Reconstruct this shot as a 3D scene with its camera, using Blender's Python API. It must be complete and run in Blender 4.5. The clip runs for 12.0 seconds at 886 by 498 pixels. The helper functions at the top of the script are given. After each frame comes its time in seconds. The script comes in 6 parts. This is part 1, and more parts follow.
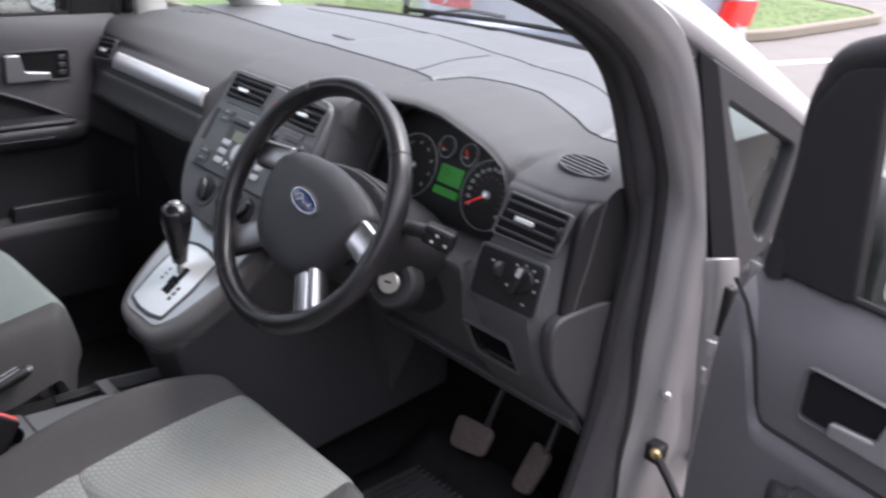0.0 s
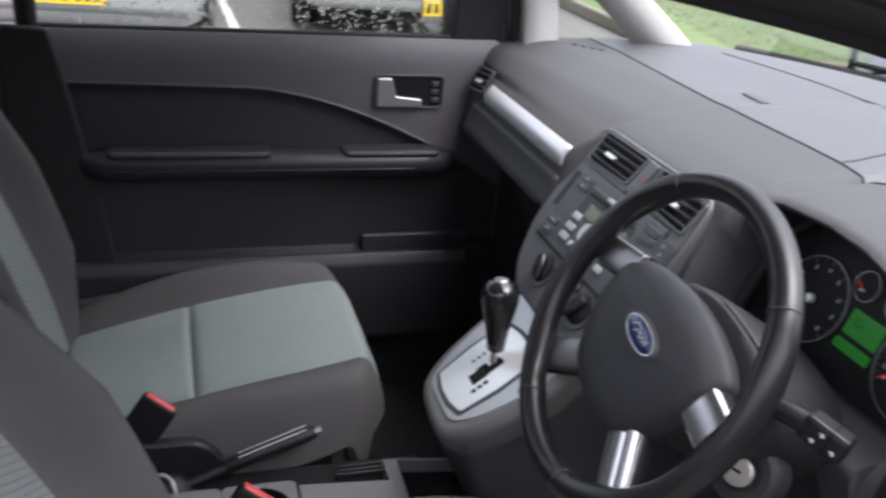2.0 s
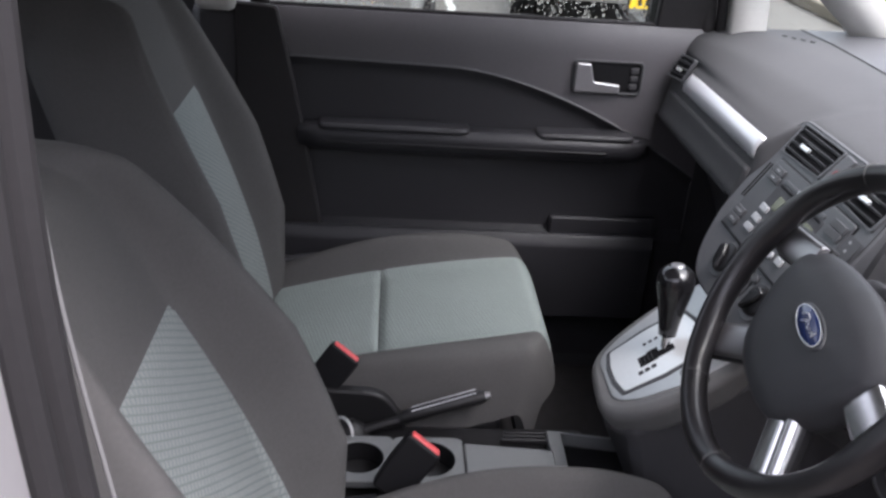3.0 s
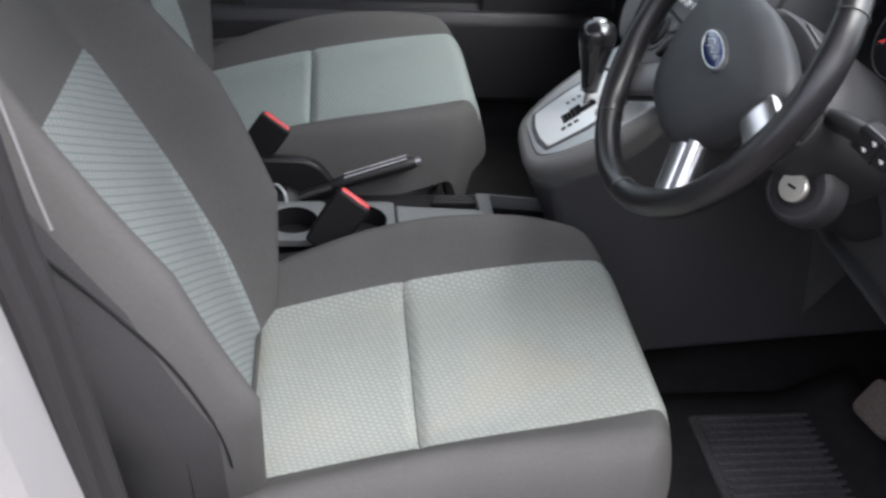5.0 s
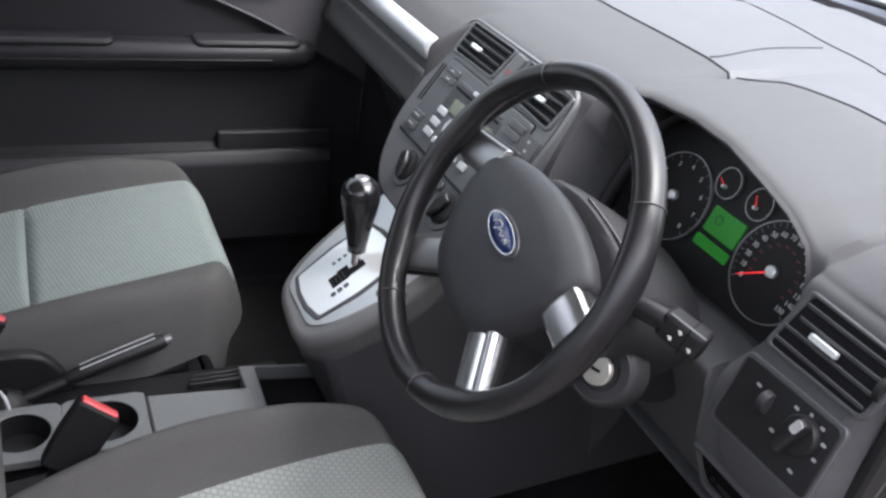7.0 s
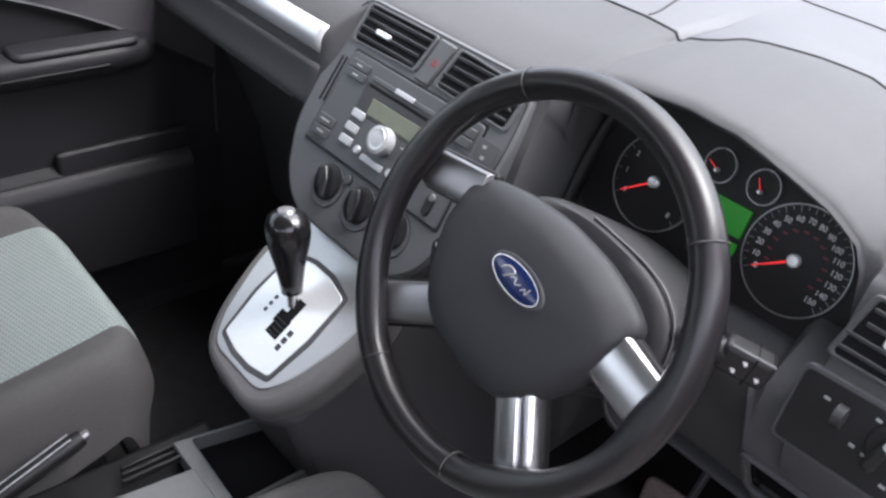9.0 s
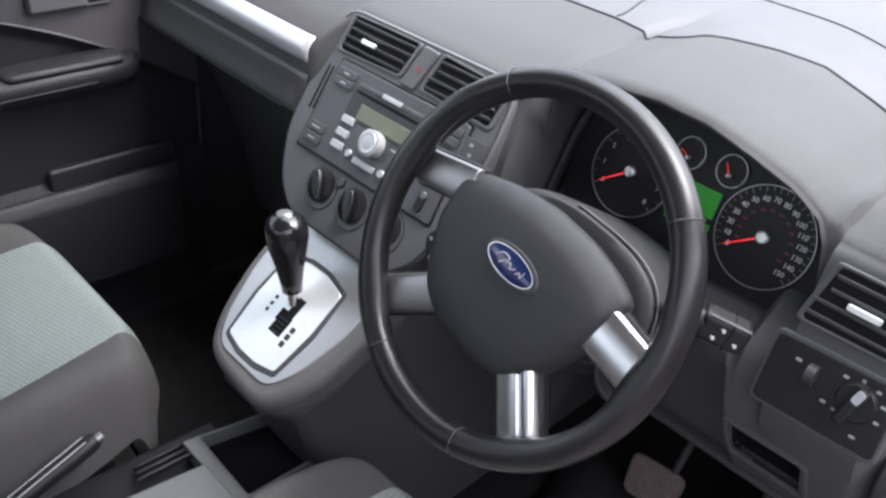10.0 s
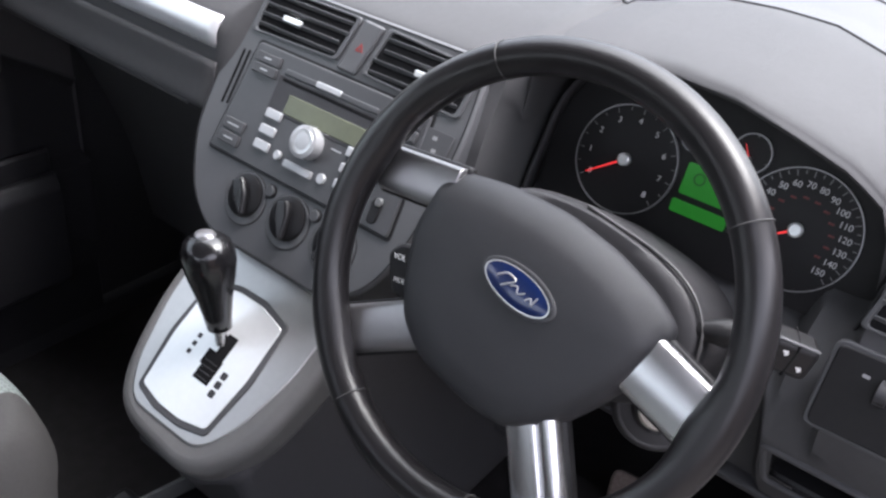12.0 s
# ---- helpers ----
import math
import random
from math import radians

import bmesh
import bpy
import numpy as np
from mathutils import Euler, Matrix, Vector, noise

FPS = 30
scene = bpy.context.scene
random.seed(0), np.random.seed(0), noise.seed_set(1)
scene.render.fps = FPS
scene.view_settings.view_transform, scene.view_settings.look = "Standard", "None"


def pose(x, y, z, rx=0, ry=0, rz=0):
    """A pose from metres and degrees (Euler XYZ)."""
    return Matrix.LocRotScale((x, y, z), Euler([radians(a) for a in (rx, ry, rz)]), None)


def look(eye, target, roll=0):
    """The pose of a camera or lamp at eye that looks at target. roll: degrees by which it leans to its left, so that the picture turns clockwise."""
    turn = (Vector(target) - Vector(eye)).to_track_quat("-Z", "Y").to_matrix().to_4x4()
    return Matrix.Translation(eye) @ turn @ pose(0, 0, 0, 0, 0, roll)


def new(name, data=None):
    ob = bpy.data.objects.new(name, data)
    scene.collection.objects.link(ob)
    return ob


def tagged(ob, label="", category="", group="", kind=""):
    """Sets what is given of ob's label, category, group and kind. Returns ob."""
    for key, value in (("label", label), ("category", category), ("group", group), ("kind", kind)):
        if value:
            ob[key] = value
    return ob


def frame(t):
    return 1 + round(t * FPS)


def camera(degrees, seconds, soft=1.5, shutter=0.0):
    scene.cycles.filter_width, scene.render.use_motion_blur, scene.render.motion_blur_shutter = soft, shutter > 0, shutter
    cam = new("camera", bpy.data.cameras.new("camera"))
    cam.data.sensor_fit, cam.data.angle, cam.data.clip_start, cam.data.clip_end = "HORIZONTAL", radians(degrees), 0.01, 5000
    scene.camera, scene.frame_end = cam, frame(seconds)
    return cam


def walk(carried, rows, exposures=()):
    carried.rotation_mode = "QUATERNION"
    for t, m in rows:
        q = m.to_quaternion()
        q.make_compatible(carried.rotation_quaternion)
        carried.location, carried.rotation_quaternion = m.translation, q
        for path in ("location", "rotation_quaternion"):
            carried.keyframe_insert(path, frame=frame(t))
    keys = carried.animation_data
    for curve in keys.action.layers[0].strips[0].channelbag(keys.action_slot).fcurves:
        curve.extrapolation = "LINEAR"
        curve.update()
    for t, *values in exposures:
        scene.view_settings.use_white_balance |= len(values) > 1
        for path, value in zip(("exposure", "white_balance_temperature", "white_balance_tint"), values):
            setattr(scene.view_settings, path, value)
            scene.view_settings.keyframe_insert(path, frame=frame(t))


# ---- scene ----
cam = camera(52.09, 12.0, 2.5, 0.35)
PATH = [
    (0, (1.5026, -0.7885, 1.4681), (0.1893, 0.5139, 0.7073), 4.74),
    (0.5, (1.4763, -0.6697, 1.4829), (-0.0405, 0.3669, 0.6926), 5.66),
    (1, (1.4357, -0.5836, 1.4841), (-0.1681, 0.2787, 0.657), 6.00),
    (1.5, (1.3127, -0.5205, 1.4726), (-0.3285, 0.3049, 0.6817), 6.53),
    (2, (1.1969, -0.5162, 1.4773), (-0.5394, 0.0568, 0.6668), 5.27),
    (2.5, (1.2147, -0.5027, 1.4781), (-0.5902, -0.2405, 0.6574), 5.10),
    (2.7, (1.2345, -0.4924, 1.4801), (-0.584, -0.3147, 0.6668), 4.36),
    (4.3, (1.3378, -0.4832, 1.4036), (-0.3445, -0.3747, 0.3275), 4.05),
    (4.5, (1.3398, -0.469, 1.3994), (-0.3141, -0.3273, 0.2837), 4.00),
    (5, (1.3551, -0.4475, 1.3909), (-0.2501, -0.2021, 0.2235), 4.74),
    (5.5, (1.335, -0.4117, 1.3973), (-0.2479, 0.0151, 0.2519), 6.61),
    (6, (1.2925, -0.4197, 1.4089), (-0.287, 0.1887, 0.3435), 9.10),
    (6.5, (1.2142, -0.44, 1.4267), (-0.3532, 0.295, 0.4253), 10.11),
    (7, (1.1505, -0.4682, 1.4389), (-0.4011, 0.3455, 0.4742), 9.34),
    (7.2, (1.1385, -0.4538, 1.4287), (-0.4264, 0.3494, 0.4769), 8.63),
    (8.8, (0.8753, -0.5114, 1.4759), (-0.4303, 0.5648, 0.4094), 6.32),
    (9, (0.8591, -0.5369, 1.4741), (-0.3744, 0.5948, 0.3796), 6.24),
    (9.5, (0.8836, -0.5704, 1.4843), (-0.3239, 0.6001, 0.4019), 4.70),
    (10, (0.8893, -0.6073, 1.4965), (-0.3048, 0.5817, 0.4192), 4.95),
    (10.5, (0.8292, -0.6491, 1.4898), (-0.2862, 0.6171, 0.4163), 4.06),
    (11, (0.7847, -0.6196, 1.4571), (-0.2515, 0.7204, 0.3937), 5.45),
    (11.5, (0.7175, -0.5779, 1.4171), (-0.2859, 0.7845, 0.3508), 6.08),
    (12, (0.6918, -0.5289, 1.4045), (-0.3116, 0.8201, 0.3212), 5.67),
]
EXPOSURES = [(0, 2.24, 20), (0.4, 2.08, 20), (1.5, 2.05, 19), (2.0, 2.08, 19), (2.5, 2.22, 20), (2.7, 2.26, 20), (4.3, 2.16, 15), (5.0, 2.45, 14), (5.5, 2.78, 14), (6.0, 2.86, 15), (6.5, 2.78, 16), (7.2, 2.52, 16), (8.8, 2.58, 18), (12, 2.63, 18)]
walk(cam, [(t, look(e, g, r)) for t, e, g, r in PATH], [(t, s, 6320, c) for t, s, c in EXPOSURES])

# ---- world and light ----
world = bpy.data.worlds.new("overcast_sky")
scene.world = world
world.use_nodes = True
wn = world.node_tree.nodes
sky = wn.new("ShaderNodeTexSky")
sky.sky_type, sky.sun_disc = 'NISHITA', False
sky.sun_elevation, sky.sun_rotation = radians(62), radians(45)
sky.air_density, sky.dust_density = 1.0, 4.0
soften = wn.new("ShaderNodeHueSaturation")
soften.inputs["Saturation"].default_value = 0.30
world.node_tree.links.new(sky.outputs[0], soften.inputs["Color"])
world.node_tree.links.new(soften.outputs[0], wn["Background"].inputs[0])
wn["Background"].inputs[1].default_value = 0.15
sun_lamp = bpy.data.lights.new("sun", 'SUN')
sun_lamp.energy, sun_lamp.angle, sun_lamp.color = 0.9, radians(80), (1.0, 0.98, 0.96)
sun_ob = new("sun", sun_lamp)
sun_ob.matrix_world = look((0.3, 3.2, 10), (0, 0, 0))

# ---- materials ----
def mat(name, color, rough=0.6, metal=0.0, vary=0.08, scale=30.0, bump=0.0, bump_scale=400.0, spec=0.5, coat=0.0, emit=0.0):
    m = bpy.data.materials.new(name)
    m.use_nodes = True
    n, l = m.node_tree.nodes, m.node_tree.links
    b = n["Principled BSDF"]
    b.inputs["Roughness"].default_value, b.inputs["Metallic"].default_value = rough, metal
    b.inputs["Specular IOR Level"].default_value = spec
    b.inputs["Coat Weight"].default_value = coat
    co = n.new("ShaderNodeTexCoord")
    a1, a2 = n.new("ShaderNodeTexNoise"), n.new("ShaderNodeTexNoise")
    a1.inputs["Scale"].default_value, a2.inputs["Scale"].default_value = scale * 0.2, scale * 4
    a1.inputs["Detail"].default_value = 4
    l.new(co.outputs["Object"], a1.inputs["Vector"])
    l.new(co.outputs["Object"], a2.inputs["Vector"])
    add = n.new("ShaderNodeMath")
    add.operation = 'ADD'
    l.new(a1.outputs["Fac"], add.inputs[0])
    l.new(a2.outputs["Fac"], add.inputs[1])
    ramp = n.new("ShaderNodeMapRange")
    ramp.inputs["From Min"].default_value, ramp.inputs["From Max"].default_value = 0.6, 1.4
    ramp.inputs["To Min"].default_value, ramp.inputs["To Max"].default_value = 1 - vary, 1 + vary
    l.new(add.outputs[0], ramp.inputs["Value"])
    mul = n.new("ShaderNodeVectorMath")
    mul.operation = 'SCALE'
    mul.inputs[0].default_value = color
    l.new(ramp.outputs[0], mul.inputs["Scale"])
    l.new(mul.outputs[0], b.inputs["Base Color"])
    if rough > 0.15:
        rr = n.new("ShaderNodeMapRange")
        rr.inputs["From Min"].default_value, rr.inputs["From Max"].default_value = 0.3, 0.7
        rr.inputs["To Min"].default_value, rr.inputs["To Max"].default_value = rough * (1 - min(0.15, vary * 1.2)), min(1, rough * (1 + min(0.15, vary * 1.2)))
        l.new(a1.outputs["Fac"], rr.inputs["Value"])
        l.new(rr.outputs[0], b.inputs["Roughness"])
    if bump:
        bt = n.new("ShaderNodeTexNoise")
        bt.inputs["Scale"].default_value, bt.inputs["Detail"].default_value = bump_scale, 2
        l.new(co.outputs["Object"], bt.inputs["Vector"])
        bu = n.new("ShaderNodeBump")
        bu.inputs["Strength"].default_value, bu.inputs["Distance"].default_value = bump, 0.001
        l.new(bt.outputs["Fac"], bu.inputs["Height"])
        l.new(bu.outputs[0], b.inputs["Normal"])
    if emit:
        b.inputs["Emission Color"].default_value = (*color, 1)
        b.inputs["Emission Strength"].default_value = emit
    return m


def weave(name, color, dark, period=0.009, across=0.005, stains=0.0, turn=0.0):
    """Woven seat cloth: rows of small raised dashes."""
    m = mat(name, color, 0.95, vary=0.07, scale=20, spec=0.15)
    n, l = m.node_tree.nodes, m.node_tree.links
    b = n["Principled BSDF"]
    co = n["Texture Coordinate"]
    mp = n.new("ShaderNodeMapping")
    mp.inputs["Scale"].default_value = (1 / across, 1 / period, 1 / period)
    tn = n.new("ShaderNodeMapping")
    tn.inputs["Rotation"].default_value = (0, 0, radians(turn))
    l.new(co.outputs["UV"], tn.inputs["Vector"])
    l.new(tn.outputs[0], mp.inputs["Vector"])
    br = n.new("ShaderNodeTexBrick")
    br.inputs["Scale"].default_value = 1
    br.inputs["Mortar Size"].default_value, br.inputs["Mortar Smooth"].default_value = 0.22, 1.0
    br.inputs["Brick Width"].default_value, br.inputs["Row Height"].default_value = 1.0, 1.0
    l.new(mp.outputs[0], br.inputs["Vector"])
    mix = n.new("ShaderNodeMix")
    mix.data_type = 'RGBA'
    old = b.inputs["Base Color"].links[0].from_socket
    l.new(br.outputs["Fac"], mix.inputs["Factor"])
    l.new(old, mix.inputs["A"])
    mix.inputs["B"].default_value = (*dark, 1)
    out = mix.outputs["Result"]
    if stains:
        st = n.new("ShaderNodeTexNoise")
        st.inputs["Scale"].default_value, st.inputs["Detail"].default_value = 7, 5
        l.new(co.outputs["Object"], st.inputs["Vector"])
        sr = n.new("ShaderNodeMapRange")
        sr.inputs["From Min"].default_value, sr.inputs["From Max"].default_value = 0.5, 0.75
        sr.inputs["To Max"].default_value = stains
        l.new(st.outputs["Fac"], sr.inputs["Value"])
        m2 = n.new("ShaderNodeMix")
        m2.data_type = 'RGBA'
        l.new(sr.outputs[0], m2.inputs["Factor"])
        l.new(out, m2.inputs["A"])
        m2.inputs["B"].default_value = (0.30, 0.26, 0.19, 1)
        out = m2.outputs["Result"]
    l.new(out, b.inputs["Base Color"])
    bu = n.new("ShaderNodeBump")
    bu.inputs["Strength"].default_value, bu.inputs["Distance"].default_value = 0.5, 0.0015
    bu.invert = True
    l.new(br.outputs["Fac"], bu.inputs["Height"])
    l.new(bu.outputs[0], b.inputs["Normal"])
    return m


def glass(name, tint=(0.9, 0.95, 0.93)):
    m = bpy.data.materials.new(name)
    m.use_nodes = True
    n, l = m.node_tree.nodes, m.node_tree.links
    n.remove(n["Principled BSDF"])
    tr, gl, mx, fr, pw, ma = (n.new(k) for k in ("ShaderNodeBsdfTransparent", "ShaderNodeBsdfGlossy", "ShaderNodeMixShader", "ShaderNodeLayerWeight", "ShaderNodeMath", "ShaderNodeMath"))
    tr.inputs[0].default_value = (*tint, 1)
    gl.inputs["Roughness"].default_value = 0.02
    fr.inputs[0].default_value = 0.5
    pw.operation, ma.operation = 'POWER', 'MULTIPLY_ADD'
    pw.inputs[1].default_value = 5
    ma.inputs[1].default_value, ma.inputs[2].default_value = 0.96, 0.04
    l.new(fr.outputs["Facing"], pw.inputs[0])
    l.new(pw.outputs[0], ma.inputs[0])
    l.new(ma.outputs[0], mx.inputs[0])
    l.new(tr.outputs[0], mx.inputs[1])
    l.new(gl.outputs[0], mx.inputs[2])
    l.new(mx.outputs[0], n["Material Output"].inputs[0])
    return m


PAD = mat("soft_dash_plastic", (0.073, 0.074, 0.077), 0.75, vary=0.05, bump=0.35, bump_scale=900, spec=0.22)
SHELF = mat("hard_shelf_plastic", (0.068, 0.070, 0.075), 0.5, vary=0.05, bump=0.3, bump_scale=900)
PLASTIC = mat("grey_trim_plastic", (0.06, 0.062, 0.066), 0.5, vary=0.05, bump=0.3, bump_scale=1200)
DARK = mat("dark_plastic", (0.032, 0.032, 0.035), 0.5, vary=0.08, bump=0.3, bump_scale=1200)
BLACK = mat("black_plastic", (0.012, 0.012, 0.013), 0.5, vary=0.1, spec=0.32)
COLUMN = mat("column_plastic", (0.026, 0.026, 0.028), 0.55, vary=0.08, bump=0.3, bump_scale=1200, spec=0.35)
KNOB = mat("black_knob_plastic", (0.010, 0.010, 0.011), 0.45, vary=0.08, spec=0.35)
GRIP = mat("gloss_black_grip", (0.010, 0.010, 0.011), 0.28, vary=0.05)
# darker, rougher copy of the spoke metal, with a dark reflection in its colour
SPOKE_SHADED = mat("matt_shaded_spoke", (0.40, 0.395, 0.40), 0.42, metal=1.0, vary=0.03)
# near-black that puts the shade of hollows into colour; also plain black trim
VOID = mat("black_trim_recess_shade", (0.010, 0.010, 0.011), 0.9, spec=0.1)
STACK = mat("centre_stack_grey", (0.09, 0.093, 0.098), 0.42, vary=0.04, bump=0.2, bump_scale=1500)
FACIA = mat("radio_facia", (0.058, 0.06, 0.064), 0.4, vary=0.04)
SURROUND = mat("console_satin_metal", (0.56, 0.565, 0.56), 0.36, metal=0.85, vary=0.04)
SILVER = mat("silver_paint_trim", (0.66, 0.67, 0.69), 0.34, metal=0.45, vary=0.03)
PLATE = mat("brushed_plate", (0.80, 0.83, 0.83), 0.3, metal=0.5, vary=0.03)
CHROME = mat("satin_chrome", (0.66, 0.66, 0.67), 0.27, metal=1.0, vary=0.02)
LEATHER = mat("black_leather", (0.012, 0.0115, 0.0125), 0.30, vary=0.05, scale=60, bump=0.12, bump_scale=1400)
HUB = mat("airbag_cover_plastic", (0.028, 0.029, 0.032), 0.5, vary=0.05, bump=0.4, bump_scale=1300)
BLUE = mat("badge_blue", (0.006, 0.018, 0.085), 0.25, coat=0.5)
RED = mat("red_plastic", (0.60, 0.07, 0.075), 0.4)
NEEDLE = mat("red_needle", (0.6, 0.03, 0.03), 0.4, emit=0.22)
GREEN = mat("lit_green_display", (0.010, 0.15, 0.012), 0.4, emit=0.085)
LCD = mat("grey_green_display", (0.095, 0.105, 0.062), 0.25)
HANDLE = mat("satin_grey_handle", (0.33, 0.33, 0.34), 0.3, metal=0.7, vary=0.03)
TUNNELG = mat("tunnel_grey", (0.125, 0.13, 0.13), 0.42, metal=0.1, vary=0.06)
LOWER = mat("lower_trim_plastic", (0.046, 0.046, 0.05), 0.5, vary=0.06, bump=0.3, bump_scale=1200)
PRINT = mat("printed_symbol", (0.28, 0.285, 0.29), 0.5)
DIALPRINT = mat("dial_print", (0.66, 0.66, 0.665), 0.6)
DIALTICK = mat("dial_tick_print", (0.2, 0.2, 0.205), 0.6)
DIALRIM = mat("dial_ring_metal", (0.42, 0.42, 0.43), 0.4, metal=0.8)
SEAMGREY = mat("grey_stitch", (0.06, 0.06, 0.06), 0.6)
WHITE = mat("white_marking", (0.75, 0.75, 0.75), 0.5)
PALE = mat("pale_grey_button", (0.42, 0.43, 0.44), 0.35, metal=0.3)
CLOTH = mat("grey_seat_cloth", (0.0765, 0.0755, 0.074), 0.95, vary=0.1, scale=60, bump=0.6, bump_scale=1500, spec=0.15)
SIDECLOTH = mat("dark_side_cloth", (0.047, 0.046, 0.048), 0.95, vary=0.1, scale=60, bump=0.6, bump_scale=1500, spec=0.15)
BUCKLE = mat("buckle_plastic", (0.007, 0.007, 0.008), 0.5, vary=0.08, spec=0.16)
CONSOLE = mat("console_side_plastic", (0.058, 0.058, 0.062), 0.6, vary=0.06, bump=0.3, bump_scale=1200, spec=0.3)
DUST = mat("dusty_heel_pad", (0.070, 0.070, 0.073), 0.9, vary=0.5, scale=45, spec=0.1)
RIMGREY = mat("matt_grey_rim", (0.15, 0.15, 0.148), 0.5, metal=0.15, vary=0.05, bump=0.2, bump_scale=1500)
INSERT = weave("light_woven_cloth", (0.224, 0.255, 0.245), (0.143, 0.166, 0.160), 0.0056, 0.0085, turn=112)
INSERT_WORN = weave("light_woven_cloth_stained", (0.245, 0.262, 0.246), (0.185, 0.20, 0.187), 0.0064, 0.0098, stains=0.30, turn=112)
INSERT_BACK = weave("light_ribbed_cloth", (0.192, 0.212, 0.206), (0.129, 0.146, 0.142), 0.0100, 0.008, turn=-35)
CARPET = mat("black_carpet", (0.026, 0.025, 0.026), 1.0, vary=0.3, scale=200, bump=1.0, bump_scale=900, spec=0.05)
PEDAL = mat("worn_pedal_rubber", (0.165, 0.135, 0.12), 0.85, vary=0.4, scale=45, spec=0.2)
PAINT = mat("silver_car_paint", (0.32, 0.315, 0.32), 0.34, metal=0.35, vary=0.02, coat=0.8)
SEAL = mat("black_rubber_seal", (0.018, 0.017, 0.018), 0.75, vary=0.1, spec=0.3)
PILLAR = mat("light_grey_pillar_trim", (0.42, 0.42, 0.40), 0.7, vary=0.04)
HEADLINER = mat("headliner_cloth", (0.45, 0.45, 0.43), 0.95, vary=0.05)
GLASS = glass("clear_glass")
TARMAC = mat("wet_tarmac", (0.098, 0.089, 0.080), 0.7, vary=0.25, scale=6, bump=0.8, bump_scale=60)
GRASS = mat("grass", (0.085, 0.125, 0.04), 0.95, vary=0.35, scale=15, bump=1.0, bump_scale=120)
KERB = mat("kerb_stone", (0.15, 0.13, 0.10), 0.85, vary=0.2, scale=12)


# ---- mesh tools ----
def part(name, bm, material, parent=None, label="", bevel=0.0, seg=2, angle=35):
    bmesh.ops.recalc_face_normals(bm, faces=bm.faces)
    me = bpy.data.meshes.new(name)
    bm.to_mesh(me)
    bm.free()
    me.materials.append(material)
    for p in me.polygons:
        p.use_smooth = True
    me.set_sharp_from_angle(angle=radians(angle))
    ob = new(name, me)
    if parent is not None:
        ob.parent = parent
        ob.matrix_parent_inverse = parent.matrix_world.inverted()
    if label:
        ob["label"] = label
    if bevel:
        b = ob.modifiers.new("bevel", 'BEVEL')
        b.width, b.segments, b.limit_method, b.angle_limit = bevel, seg, 'ANGLE', radians(35)
    return ob


def thing(name, at, label, category, group="", kind=""):
    ob = new(name)
    ob.empty_display_size = 0.05
    ob.matrix_world = Matrix.Translation(at)
    bpy.context.view_layer.update()
    return tagged(ob, label, category, group, kind)


def box(bm, c, s, m=None):
    m = m or Matrix()
    vs = [bm.verts.new(m @ Vector((c[0] + x * s[0] / 2, c[1] + y * s[1] / 2, c[2] + z * s[2] / 2))) for x in (-1, 1) for y in (-1, 1) for z in (-1, 1)]
    for q in ((0, 1, 3, 2), (4, 6, 7, 5), (0, 4, 5, 1), (2, 3, 7, 6), (0, 2, 6, 4), (1, 5, 7, 3)):
        bm.faces.new([vs[i] for i in q])
    return bm


def prism(bm, pts, h0, h1, m=None, hole=None):
    """Extrudes a 2D outline from h0 to h1 along the local z; hole: an inner outline of as many points."""
    m = m or Matrix()
    lo = [bm.verts.new(m @ Vector((x, y, h0))) for x, y in pts]
    hi = [bm.verts.new(m @ Vector((x, y, h1))) for x, y in pts]
    n = len(pts)
    for i in range(n):
        bm.faces.new((lo[i], lo[(i + 1) % n], hi[(i + 1) % n], hi[i]))
    if hole is None:
        bm.faces.new(lo[::-1])
        bm.faces.new(hi)
    else:
        lo2 = [bm.verts.new(m @ Vector((x, y, h0))) for x, y in hole]
        hi2 = [bm.verts.new(m @ Vector((x, y, h1))) for x, y in hole]
        for i in range(n):
            j = (i + 1) % n
            bm.faces.new((lo2[j], lo2[i], hi2[i], hi2[j]))
            bm.faces.new((lo[i], lo2[i], lo2[j], lo[j]))
            bm.faces.new((hi[i], hi[j], hi2[j], hi2[i]))
    return bm


def rrect(x0, y0, x1, y1, r=0.004, n=4):
    out = []
    for cx, cy, a in ((x1 - r, y1 - r, 0), (x0 + r, y1 - r, 90), (x0 + r, y0 + r, 180), (x1 - r, y0 + r, 270)):
        for i in range(n + 1):
            t = radians(a + 90 * i / n)
            out.append((cx + r * math.cos(t), cy + r * math.sin(t)))
    return out


def ring(cx, cy, rx, ry=None, n=32, a0=0):
    ry = ry or rx
    return [(cx + rx * math.cos(a0 + 2 * math.pi * i / n), cy + ry * math.sin(a0 + 2 * math.pi * i / n)) for i in range(n)]


def rounded(pts, r, n=4):
    """A polygon with its corners rounded."""
    out = []
    k = len(pts)
    for i in range(k):
        a, b, c = Vector(pts[i - 1]), Vector(pts[i]), Vector(pts[(i + 1) % k])
        d0, d1 = min(r, (a - b).length * 0.45), min(r, (c - b).length * 0.45)
        p, q = b + (a - b).normalized() * d0, b + (c - b).normalized() * d1
        for j in range(n + 1):
            t = j / n
            w = p * (1 - t) ** 2 + b * 2 * t * (1 - t) + q * t * t
            out.append((w.x, w.y))
    return out


